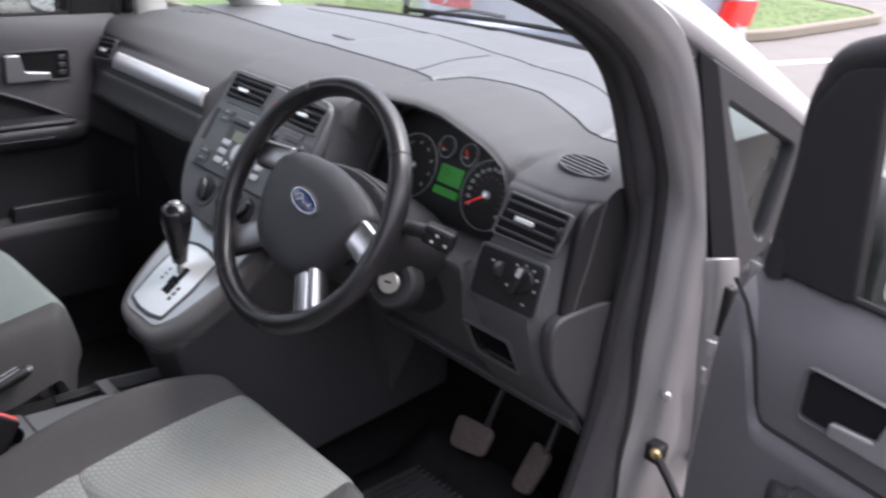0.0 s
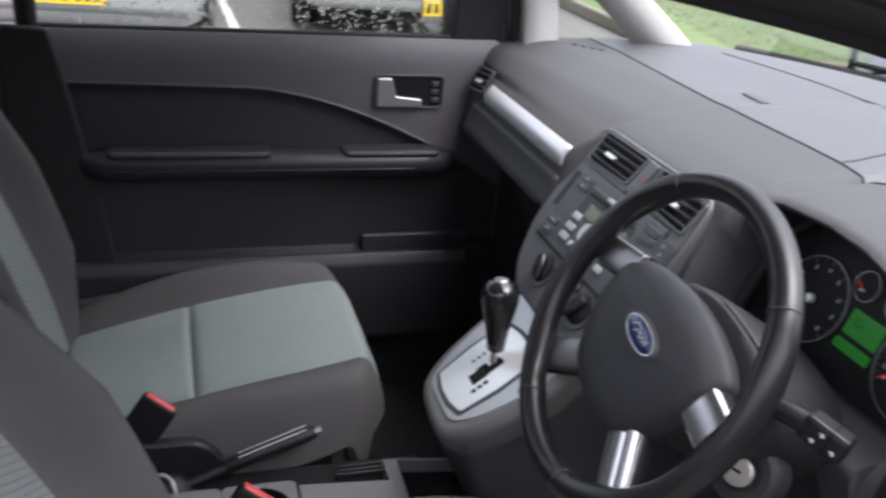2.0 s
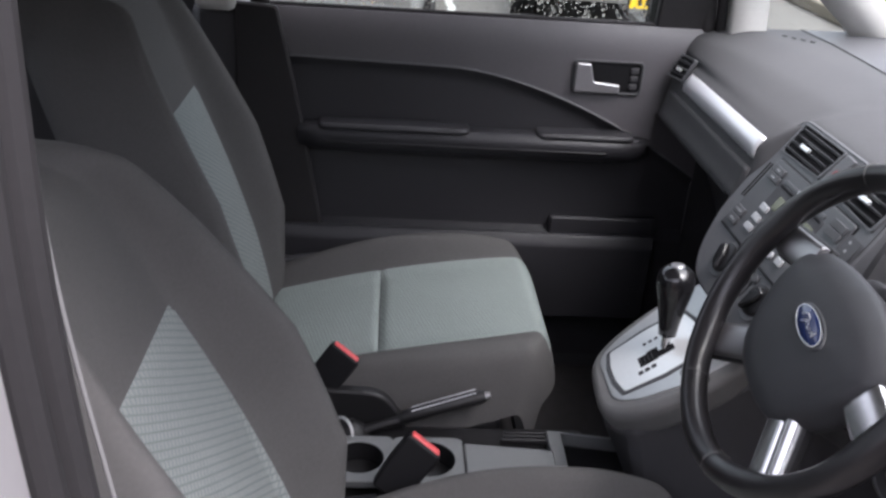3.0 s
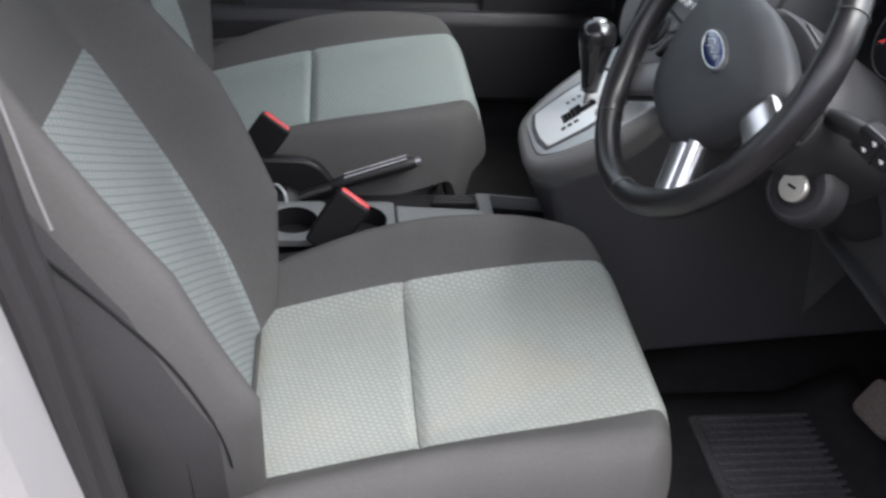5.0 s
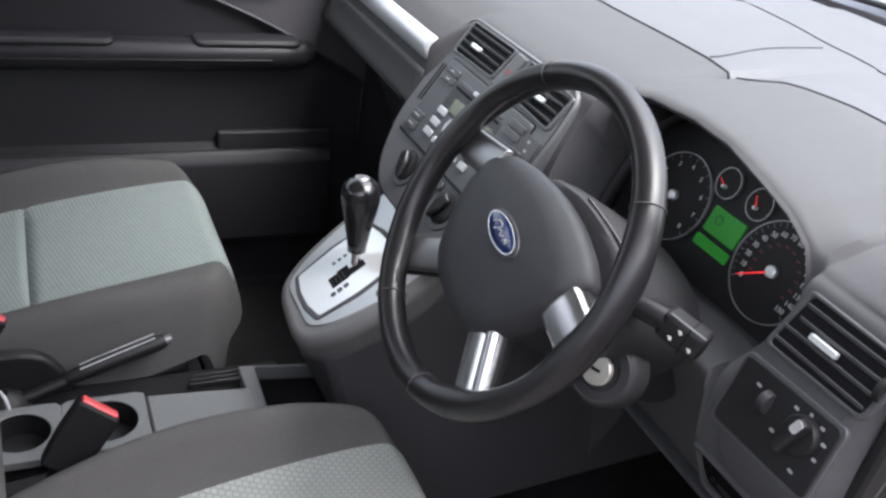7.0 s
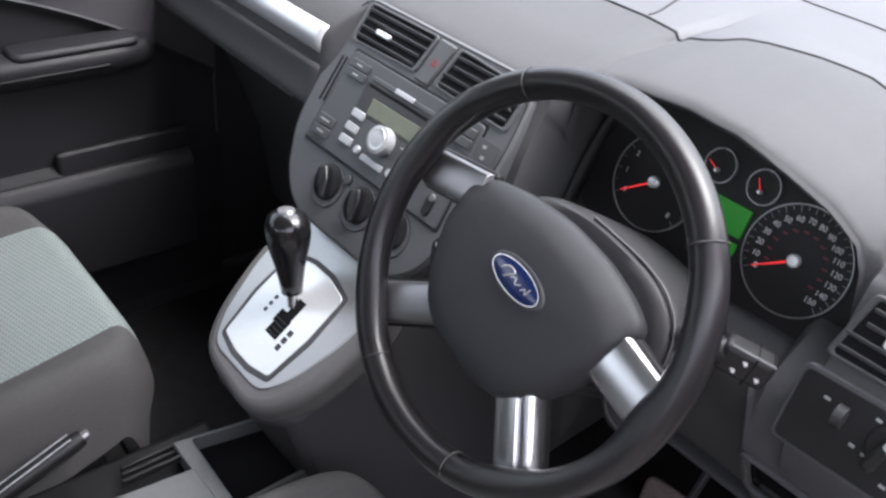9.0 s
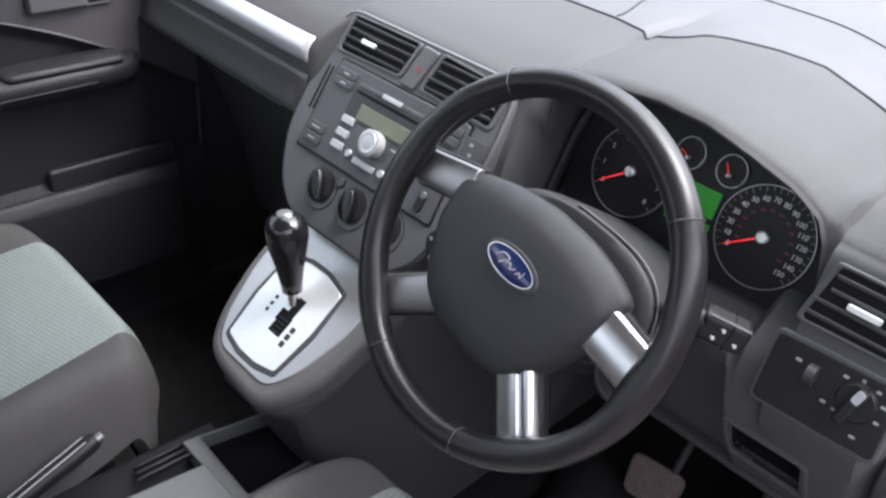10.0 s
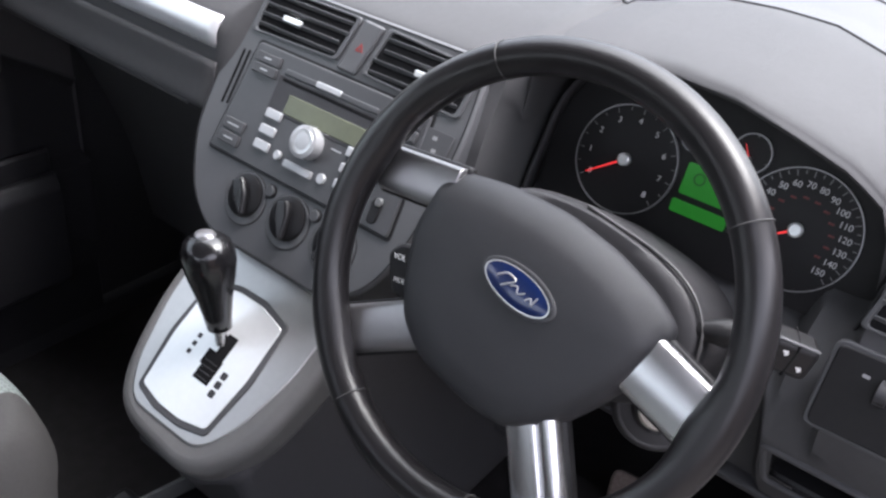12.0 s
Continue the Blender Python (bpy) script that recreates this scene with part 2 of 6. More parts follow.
def grow(pts, d):
    """An outline moved outwards by about d, from its centre."""
    cx, cy = sum(p[0] for p in pts) / len(pts), sum(p[1] for p in pts) / len(pts)
    out = []
    for x, y in pts:
        v = Vector((x - cx, y - cy))
        v = v * (1 + d / max(v.length, 1e-5))
        out.append((cx + v.x, cy + v.y))
    return out


def grid(bm, f, nu, nv, uv=False):
    vs = [[bm.verts.new(f(i / nu, j / nv)) for j in range(nv + 1)] for i in range(nu + 1)]
    lay = bm.loops.layers.uv.verify() if uv else None
    for i in range(nu):
        for j in range(nv):
            fc = bm.faces.new((vs[i][j], vs[i + 1][j], vs[i + 1][j + 1], vs[i][j + 1]))
            if uv:
                for lp, (a, b) in zip(fc.loops, ((i, j), (i + 1, j), (i + 1, j + 1), (i, j + 1))):
                    lp[lay].uv = (a / nu * uv[0], b / nv * uv[1])
    return vs


def loft(bm, rings, closed=True, caps=True):
    vs = [[bm.verts.new(p) for p in r] for r in rings]
    n = len(rings[0])
    for a, b in zip(vs, vs[1:]):
        for i in range(n if closed else n - 1):
            j = (i + 1) % n
            bm.faces.new((a[i], a[j], b[j], b[i]))
    if caps:
        bm.faces.new(vs[0][::-1])
        bm.faces.new(vs[-1])
    return bm


def tube(bm, path, r, closed=False, n=10):
    """A round bar along a path; r: a radius or one for each point."""
    path = [Vector(p) for p in path]
    k = len(path)
    rings = []
    for i, p in enumerate(path):
        a = path[(i - 1) % k] if closed or i else p
        b = path[(i + 1) % k] if closed or i < k - 1 else p
        t = (b - a).normalized()
        up = Vector((0, 0, 1)) if abs(t.z) < 0.9 else Vector((0, 1, 0))
        x = t.cross(up).normalized()
        y = x.cross(t)
        rr = r[i] if isinstance(r, (list, tuple)) else r
        rings.append([p + (x * math.cos(2 * math.pi * j / n) + y * math.sin(2 * math.pi * j / n)) * rr for j in range(n)])
    if closed:
        rings.append(rings[0])
        vs = [[bm.verts.new(q) for q in g] for g in rings[:-1]]
        for i in range(k):
            a, b = vs[i], vs[(i + 1) % k]
            for j in range(n):
                bm.faces.new((a[j], a[(j + 1) % n], b[(j + 1) % n], b[j]))
        return bm
    return loft(bm, rings)


def lathe(bm, prof, m=None, n=24):
    """Turns (radius, height) pairs round the local z."""
    m = m or Matrix()
    return loft(bm, [[m @ Vector((r * math.cos(2 * math.pi * i / n), r * math.sin(2 * math.pi * i / n), h)) for i in range(n)] for r, h in prof])


def face(o, tilt, turn=0):
    """A frame on a leaning face: x across, y up along the face, z out of it towards the driver. tilt: degrees by which its top leans away."""
    return pose(*o, 0, 0, turn) @ pose(0, 0, 0, 90 - tilt)


def curve_on(pts, n=8):
    """A smooth line through points."""
    pts = [Vector(p) for p in pts]
    out = []
    for i in range(len(pts) - 1):
        p0, p1, p2, p3 = pts[max(i - 1, 0)], pts[i], pts[i + 1], pts[min(i + 2, len(pts) - 1)]
        for j in range(n):
            t = j / n
            out.append(0.5 * ((2 * p1) + (p2 - p0) * t + (2 * p0 - 5 * p1 + 4 * p2 - p3) * t * t + (3 * p1 - p0 - 3 * p2 + p3) * t ** 3))
    out.append(pts[-1])
    return out


def lerp(table, x):
    """Linear look-up in a table of (x, value or tuple)."""
    if x <= table[0][0]:
        return table[0][1]
    for (a, va), (b, vb) in zip(table, table[1:]):
        if x <= b:
            t = (x - a) / (b - a)
            if isinstance(va, (int, float)):
                return va + (vb - va) * t
            return [tuple(p + (q - p) * t for p, q in zip(u, w)) for u, w in zip(va, vb)]
    return table[-1][1]


def words(name, text, size, m, material, parent, label="", depth=0.0003):
    """Raised lettering with the built-in font."""
    cu = bpy.data.curves.new(name, 'FONT')
    cu.body, cu.size, cu.align_x, cu.align_y, cu.extrude = text, size, 'CENTER', 'CENTER', depth
    tmp = bpy.data.objects.new(name, cu)
    me = bpy.data.meshes.new_from_object(tmp)
    bpy.data.objects.remove(tmp)
    me.transform(m)
    me.materials.append(material)
    ob = new(name, me)
    ob.parent = parent
    ob.matrix_parent_inverse = parent.matrix_world.inverted()
    if label:
        ob["label"] = label
    return ob

# ---- ground and surroundings ----
GZ = -0.12
bm = bmesh.new()
grid(bm, lambda u, v: Vector(((u - 0.5) * 400, (v - 0.5) * 400, GZ)), 8, 8)
tagged(part("ground", bm, TARMAC), "pale worn tarmac of a car park", "ground", kind="structure")

# ---- car shell ----
bm = bmesh.new()
box(bm, (0, -0.2, 0.17), (1.5, 2.6, 0.06))
tagged(part("floor", bm, CARPET), "black carpeted floor of the car", "floor", kind="structure")
bm = bmesh.new()
box(bm, (0, 0.78, 0.55), (1.5, 0.04, 0.9))
tagged(part("bulkhead", bm, CARPET), "dark carpeted bulkhead behind the pedals", "wall", kind="structure")
bm = bmesh.new()
grid(bm, lambda u, v: Vector(((u - 0.5) * 1.30, -1.9 + 2.0 * v, 1.50 + 0.05 * math.sin(math.pi * u) - 0.06 * max(0, v - 0.6))), 12, 10)
roof = tagged(part("roof", bm, HEADLINER), "pale cloth-lined roof of the car", "ceiling", kind="structure")
sol = roof.modifiers.new("solid", 'SOLIDIFY')
sol.thickness = 0.03
bm = bmesh.new()
grid(bm, lambda u, v: Vector(((u - 0.5) * 1.36, -1.96 + 2.07 * v, 1.545 + 0.055 * math.sin(math.pi * u) - 0.065 * max(0, v - 0.6) - 0.012 * (2 * u - 1) ** 6)), 16, 12)
skin = tagged(part("roof_skin", bm, PAINT), "silver painted roof of the car", "roof", kind="structure")
skin.modifiers.new("solid", 'SOLIDIFY').thickness = 0.008

# ---- dashboard ----
dash = thing("dashboard", (0, 0.5, 0.6), "dark grey moulded plastic dashboard with silver trim and round dials", "dashboard")
PASS = [(1.0, 1.095), (.78, 1.102), (.58, 1.098), (.40, 1.097), (.27, 1.076), (.198, 1.043), (.166, 1.018), (.153, .998), (.147, .974), (.139, .932), (.130, .898), (.155, .876), (.26, .79), (.34, .60), (.38, .40)]
MID = [(1.0, 1.10), (.78, 1.106), (.58, 1.105), (.42, 1.10), (.30, 1.085), (.232, 1.068), (.212, 1.058), (.20, 1.03), (.176, .982), (.156, .932), (.130, .898), (.155, .876), (.26, .79), (.34, .60), (.38, .40)]
HOODL = [(1.0, 1.10), (.78, 1.105), (.58, 1.10), (.43, 1.097), (.31, 1.09), (.236, 1.072), (.218, 1.057), (.206, 1.03), (.181, .98), (.166, .93), (.156, .897), (.170, .876), (.26, .79), (.34, .60), (.38, .40)]


def hood(zl, right=False, low=False):
    yl = .243
    z4 = max(min(zl + .016, 1.113), 1.066 if right else 1.086)
    return [(1.0, 1.10), (.78, 1.102), (.60, 1.10 if not right else 1.092), (.46, z4 + .004), (.32, z4), (.262 if right else .258, max(zl + .009, 1.046 if right else 1.070)), (yl, zl), (.262, zl - .010), (.350, zl - .012), (.318, .95)] + ([(.215, .885), (.206, .79), (.243, .715)] if low else [(.28, .885), (.21, .868), (.26, .77)]) + [(.345, .597), (.50, .62)]


RIGHT = [(1.0, 1.088), (.78, 1.086), (.58, 1.078), (.43, 1.068), (.33, 1.058), (.262, 1.04), (.234, 1.028), (.224, .998), (.21, .945), (.197, .90), (.184, .85), (.206, .79), (.243, .715), (.345, .597), (.50, .62)]
END = [(1.0, 1.082), (.78, 1.08), (.58, 1.07), (.43, 1.055), (.36, 1.048), (.31, 1.035), (.29, 1.02), (.285, .99), (.275, .945), (.262, .90), (.25, .85), (.250, .79), (.268, .715), (.345, .597), (.50, .62)]
STATIONS = [(-.735, PASS), (-.185, PASS), (-.15, MID), (.15, MID), (.200, HOODL), (.206, hood(1.00)), (.213, hood(1.055)), (.224, hood(1.078)), (.28, hood(1.092)), (.37, hood(1.099)), (.43, hood(1.095)), (.49, hood(1.081, True)), (.540, hood(1.067, True)), (.558, hood(1.058, True, True)), (.578, hood(1.046, True, True)), (.590, hood(1.022, True, True)), (.598, hood(.975, True, True)), (.606, RIGHT), (.715, RIGHT), (.752, END)]


def dash_point(x, s):
    prof = lerp(STATIONS, x)
    k = s * (len(prof) - 1)
    i = min(int(k), len(prof) - 2)
    t = k - i
    p = [prof[min(max(j, 0), len(prof) - 1)] for j in (i - 1, i, i + 1, i + 2)]
    q = []
    for c in (0, 1):
        a, b, d, e = (w[c] for w in p)
        cr = 0.5 * (2 * b + (d - a) * t + (2 * a - 5 * b + 4 * d - e) * t * t + (3 * b - a - 3 * d + e) * t ** 3)
        q.append(0.6 * cr + 0.4 * (b + (d - b) * t))
    bow = 0.0 if s > .4 else -(0.45 if x > 0 else 0.80) * max(0, abs(x) - .15) ** 2 * (1 - s / .4)
    return Vector((x, q[0] + bow, q[1]))


def top_at(x, y):
    """A point on the dashboard's top at a place of the plan."""
    lo, hi = 0.0, 6 / 14
    for _ in range(30):
        m = (lo + hi) / 2
        if dash_point(x, m).y > y:
            lo = m
        else:
            hi = m
    return dash_point(x, lo)


xs = sorted(set([-.735 + i * .02 for i in range(75)] + [s[0] for s in STATIONS] + [.205, .572, .604, .660]))
# seam between the padded front and the hard shelf under the windscreen
seam = [(-.735, .43), (-.6, .44), (-.3, .432), (-.09, .428), (.06, .432), (.18, .431), (.255, .426), (.272, .438), (.292, .466), (.35, .484), (.40, .496), (.434, .498), (.50, .484), (.53, .474), (.56, .466), (.60, .457), (.66, .460), (.775, .462)]


def seam_at(x):
    """Where along the dashboard's profile the seam runs."""
    y, lo, hi = lerp(seam, x), 0.0, 6 / 14
    for _ in range(24):
        m = (lo + hi) / 2
        lo, hi = (m, hi) if dash_point(x, m).y > y else (lo, m)
    return lo


for nm, material, label in (("dash_body", PAD, "grained dark grey padded moulding"), ("dash_shelf", SHELF, "smooth grey shelf under the windscreen")):
    bm = bmesh.new()
    rows_ = []
    for x in xs:
        k = seam_at(x)
        ss = [k + (1 - k) * j / 92 for j in range(93)] if nm == "dash_body" else [k * j / 36 for j in range(37)]
        rows_.append([bm.verts.new(dash_point(x, s)) for s in ss])
    for a, b in zip(rows_, rows_[1:]):
        for j in range(len(a) - 1):
            c = (a[j].co + b[j + 1].co) / 2
            if not (.572 < c.x < .660 and .718 < c.z < .778 and c.y < .26):
                bm.faces.new((a[j], b[j], b[j + 1], a[j + 1]))
    part(nm, bm, material, dash, label, angle=50)

line = [dash_point(x, seam_at(x)) for x in xs]
part("pad_seam", tube(bmesh.new(), line, .0024, n=6), BLACK, dash, "thin dark seam line")
for pts in ([(.145, .440), (.142, .467), (.114, .57), (.110, .69)], [(-.60, .70), (-.30, .755), (-.05, .746), (.09, .722), (.21, .715), (.33, .711), (.41, .684), (.50, .63), (.60, .55)]):
    line = [top_at(p.x, p.y) for p in curve_on([(x, y, 0) for x, y in pts], 6)]
    part("pad_seam", tube(bmesh.new(), line, .0018, n=6), BLACK, dash)

# silver strip on the passenger side
bm = bmesh.new()
grid(bm, lambda u, v: dash_point(-.622 + u * .428, (6.15 + v * 1.75) / 14) + Vector((0, -.004 * math.sin(math.pi * min(max(v, .02), .98)) - .001, .001)), 24, 6)
strip = part("silver_strip", bm, SILVER, dash, "satin silver trim strip")
strip.modifiers.new("solid", 'SOLIDIFY').thickness = .003

# lid of the glove box under the strip
bm = bmesh.new()
grid(bm, lambda u, v: dash_point(-.70 + u * .512, (8.3 + v * 1.75) / 14) + Vector((0, -.004, 0)), 20, 8)
part("glovebox_lid", bm, PAD, dash, "smooth dark grey lid").modifiers.new("solid", 'SOLIDIFY').thickness = .004
bm = bmesh.new()
tube(bm, [dash_point(-.725 + i * .0205, 10.02 / 14) + Vector((0, -.003, 0)) for i in range(25)], .0028, n=6)
part("lid_gap", bm, BLACK, dash)


def vent(name, o, tilt, pts, slats, tabs, turn=0, label="black slatted air vent", rim=PLASTIC, wheels=()):
    """An air vent: a rim, a dark inside, slats and a silver tab."""
    m = face(o, tilt, turn)
    pts = rounded(pts, .006)
    fr = part(name, prism(bmesh.new(), grow(pts, .007), -.004, .005, m, hole=pts), rim, dash, label, bevel=.0015)
    # near-black sheet that stands for the shade deep in the vent
    part("vent_inside_shade", prism(bmesh.new(), grow(pts, .001), -.006, .0030, m), VOID, fr)
    xs_, ys_ = [p[0] for p in pts], [p[1] for p in pts]
    x0, x1, y0, y1 = min(xs_), max(xs_), min(ys_), max(ys_)
    for i in range(slats):
        y = y0 + (i + .65) * (y1 - y0) / (slats + .3)
        near = [p[0] for p in pts if abs(p[1] - y) < (y1 - y0) * .3] or xs_
        a, b = max(min(near), x0), min(max(near), x1)
        part("slat", box(bmesh.new(), (0, 0, 0), (b - a - .003, .0050, .0016), m @ pose((a + b) / 2, y, .0048, 30)), PLASTIC, fr, bevel=.0006)
    for x, y, w in tabs:
        part("tab", prism(bmesh.new(), rrect(x - w * .6, y - .0036, x + w * .6, y + .0036, .0018), .004, .010, m), PLATE, fr, "silver vent tab", bevel=.001)
    for x, y in wheels:
        part("thumbwheel", lathe(bmesh.new(), [(.004, -.005), (.014, -.004), (.014, .004), (.004, .005)], m @ pose(x, y, -.003, 0, 90), 20), BLACK, fr, "ribbed black thumbwheel")
    return fr


vent("side_vent", (.65, .21, .945), 15, [(-.044, .009), (.078, .012), (.088, .075), (-.028, .076)], 4, [(.012, .043, .030)], wheels=((.082, .044),))
vent("end_vent", (-.668, .152, 1.012), 24, [(-.030, -.020), (.024, -.020), (.030, .026), (-.020, .026)], 3, [(0, -.002, .014)], 14)

# round demister grille on top
dm = Matrix.Translation(top_at(.683, .318) + Vector((0, 0, .0068))) @ pose(0, 0, 0, 12, 4, 0)
g = part("demister_grille", prism(bmesh.new(), ring(0, 0, .046, .030), -.012, .0010, dm, hole=ring(0, 0, .0425, .0265)), PLASTIC, dash, "oval slotted demister grille", bevel=.001)
# sheet coloured near black as the shade under the slots
part("grille_inside_shade", prism(bmesh.new(), ring(0, 0, .043, .027), -.008, -.0030, dm), VOID, g)
for i in range(5):
    y = -.0190 + i * .0095
    w = .042 * math.sqrt(max(.05, 1 - (y / .028) ** 2))
    part("slat", box(bmesh.new(), (0, y, -.0002), (2 * w, .0034, .0016), dm), PLASTIC, g)

# sensor grille on the shelf
sg = Matrix.Translation(top_at(-.215, .50) + Vector((0, .03, .002))) @ pose(0, 0, 0, 0, 0, -3)
part("sensor_grille", prism(bmesh.new(), rrect(-.036, -.009, .036, .009, .004), -.004, .001, sg), DARK, dash, "small dark grille", bevel=.001)
# small windscreen demister slots near the passenger pillar
for i in range(4):
    part("slot", box(bmesh.new(), (0, 0, 0), (.012, .006, .003), Matrix.Translation(top_at(-.66 + i * .016, .36 + i * .014) + Vector((0, 0, .0005)))), BLACK, dash)

# side of the dashboard towards the driver's door, its deep shadow coloured black
bm = bmesh.new()
bm.faces.new([bm.verts.new(dash_point(.752, s / 40)) for s in range(41)])
part("dash_side", bm, BLACK, dash, "side of the dashboard, black for its deep shadow")

# ---- light switch panel ----
RP = face((.65, .21, .945), 15)
lp = part("light_switch_panel", prism(bmesh.new(), rounded([(-.058, -.096), (.078, -.092), (.075, -.010), (-.057, -.015)], .008), -.004, .0045, RP), BLACK, dash, "black light switch panel", bevel=.0015)
part("panel_rim", prism(bmesh.new(), rounded([(-.062, -.100), (.082, -.096), (.079, -.006), (-.061, -.011)], .010), -.004, .003, RP), PLASTIC, dash, bevel=.0015)
part("rotary_switch", lathe(bmesh.new(), [(.021, .004), (.021, .010), (.019, .013), (.002, .013)], RP @ pose(.042, -.042, 0), 28), BLACK, lp, "round black switch")
part("switch_grip", prism(bmesh.new(), rrect(-.006, -.024, .006, .022, .004), .012, .027, RP @ pose(.042, -.042, 0, 0, 0, -18)), BLACK, lp, bevel=.003)
part("switch_mark", prism(bmesh.new(), rrect(-.0045, .006, .0045, .021, .003), .027, .0285, RP @ pose(.042, -.042, 0, 0, 0, -18)), PALE, lp, "pale pointer on the switch")
part("levelling_wheel", lathe(bmesh.new(), [(.003, -.006), (.012, -.005), (.012, .005), (.003, .006)], RP @ pose(-.009, -.041, .004, 0, 90), 20), DARK, lp, "small ribbed wheel")
for x, y, w in ((-.027, -.033, .010), (.022, -.024, .009), (.039, -.019, .006), (.056, -.022, .008), (.066, -.034, .009), (.066, -.052, .008), (.012, -.060, .009), (.052, -.078, .010), (.024, -.062, .006)):
    part("symbol", prism(bmesh.new(), rrect(x - w * .33, y - .0016, x + w * .33, y + .0016, .0008), .004, .0050, RP), PRINT, lp)
# open bin under the switches, sunk into the moulding
BF = face((.616, .2235, .748), -26)
bn_in = rounded([(-.046, -.037), (.050, -.035), (.046, .036), (-.050, .034)], .008)
bn = part("coin_bin", prism(bmesh.new(), grow(bn_in, .009), -.014, .003, BF, hole=bn_in), PAD, dash, "small open bin", bevel=.002)
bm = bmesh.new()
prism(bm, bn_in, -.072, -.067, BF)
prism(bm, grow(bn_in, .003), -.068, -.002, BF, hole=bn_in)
# the bin's inner shade is put into its colour
part("bin_inside", bm, VOID, bn, "inside of the bin, near black for its shade")
# lower knee panel and end cap beside the door
bm = bmesh.new()
kn = rounded([(.290, .640), (.325, .603), (.345, .590), (.365, .600), (.345, .640)], .012)
loft(bm, [[Vector((x, y, z)) for y, z in kn] for x in (.26, .30, .50, .72, .745)])
part("knee_edge", bm, PAD, dash, "rounded lower edge of the dashboard")
bm = bmesh.new()
cap = rounded([(.245, 1.03), (.36, 1.04), (.42, .98), (.43, .70), (.36, .605), (.26, .70), (.22, .80)], .04)
prism(bm, cap, .735, .751, Matrix(((0, 0, 1, 0), (1, 0, 0, 0), (0, 1, 0, 0), (0, 0, 0, 1))))
part("end_cap", bm, BLACK, dash, "dark plastic cap on the dash end", bevel=.004)
bm = bmesh.new()
cap = rounded([(.195, .86), (.35, .86), (.41, .80), (.40, .66), (.345, .610), (.26, .70), (.205, .77)], .04)
prism(bm, cap, .735, .757, Matrix(((0, 0, 1, 0), (1, 0, 0, 0), (0, 1, 0, 0), (0, 0, 0, 1))))
part("fuse_cover", bm, DARK, dash, "dark grey side cover", bevel=.004)

# ---- centre stack ----
SO, SL = (0, .081, .843), 31
S = face(SO, SL)
outline = rounded([(-.172, .256), (.182, .256), (.190, .17), (.182, .05), (.155, -.024), (.105, -.060), (-.105, -.060), (-.155, -.024), (-.190, .05), (-.190, .17)], .03)
stack = part("centre_panel", prism(bmesh.new(), outline, -.12, .002, S), STACK, dash, "smooth grey centre panel", bevel=.004)
part("panel_groove", prism(bmesh.new(), grow(outline, -.004), .0, .0026, S, hole=grow(outline, -.0055)), BLACK, stack)
vent("centre_vent", SO, SL, [(-.150, .192), (-.018, .196), (-.006, .247), (-.146, .246)], 4, [(-.095, .216, .024)], rim=STACK)
vent("centre_vent", SO, SL, [(.034, .193), (.166, .188), (.172, .240), (.048, .246)], 4, [(.115, .214, .024)], rim=STACK)
hz = part("hazard_switch", prism(bmesh.new(), rounded([(-.007, .186), (.021, .185), (.037, .247), (.006, .249)], .004), .0, .007, S), STACK, stack, "grey hazard switch", bevel=.0025)
tri = [(.010, .212), (.022, .212), (.016, .222)]
part("hazard_mark", prism(bmesh.new(), tri, .006, .0076, S, hole=grow(tri, -.0035)), mat("dull_red_print", (.26, .035, .035), .5), hz, "red triangle")
radio = part("radio", prism(bmesh.new(), rounded([(-.150, .038), (.150, .038), (.142, .180), (-.134, .180)], .006), 0, .006, S), FACIA, stack, "dark grey car radio", bevel=.002)
part("radio_gap", prism(bmesh.new(), rounded([(-.153, .035), (.153, .035), (.145, .183), (-.137, .183)], .006), 0, .0032, S), BLACK, stack)


def button(name, x, y, w, h, material=PALE, parent=radio, top=.010, r=.002, label=""):
    return part(name, prism(bmesh.new(), rrect(x - w / 2, y - h / 2, x + w / 2, y + h / 2, r), .004, top, S), material, parent, label, bevel=.0012)


def dot(name, x, y, r, material=PALE, parent=radio, top=.010, base=.004, label=""):
    return part(name, lathe(bmesh.new(), [(r, base), (r, top - .001), (r * .85, top), (.0005, top)], S @ pose(x, y, 0), 24), material, parent, label)


button("display_bezel", 0, .131, .165, .046, DARK, top=.0068, r=.004)
button("radio_display", .009, .124, .130, .024, LCD, top=.0074, label="grey-green display")
button("disc_slot", 0, .149, .150, .004, VOID, top=.0073)
button("disc_bar", 0, .159, .150, .007, FACIA, top=.0078)
button("disc_tab", -.003, .160, .040, .0075, PALE, top=.0090, label="silver disc tab")
dot("volume_knob", .002, .094, .0195, PALE, top=.022, label="silver volume knob")
part("knob_dish", lathe(bmesh.new(), [(.0155, .0215), (.0148, .0226), (.0125, .0222), (.006, .0216), (.0005, .0215)], S @ pose(.002, .094, 0), 28), SURROUND, radio)
for y in (.106, .086, .067):
    button("radio_button", -.066, y, .025, .0115)
    button("radio_button", .066, y, .020, .0115)
button("radio_button", -.001, .061, .046, .009)
dot("radio_button", -.037, .065, .0058)
dot("radio_button", .037, .0635, .0062)
for y in (.164, .150):
    button("side_button", -.107, y, .040, .0125, PLASTIC, label="dark grey button")
    button("side_button", .116, y, .040, .0125, PLASTIC)
for y in (.074, .057):
    button("side_button", -.120, y, .034, .0145, PLASTIC)
button("side_button", .116, .104, .040, .0145, PLASTIC)
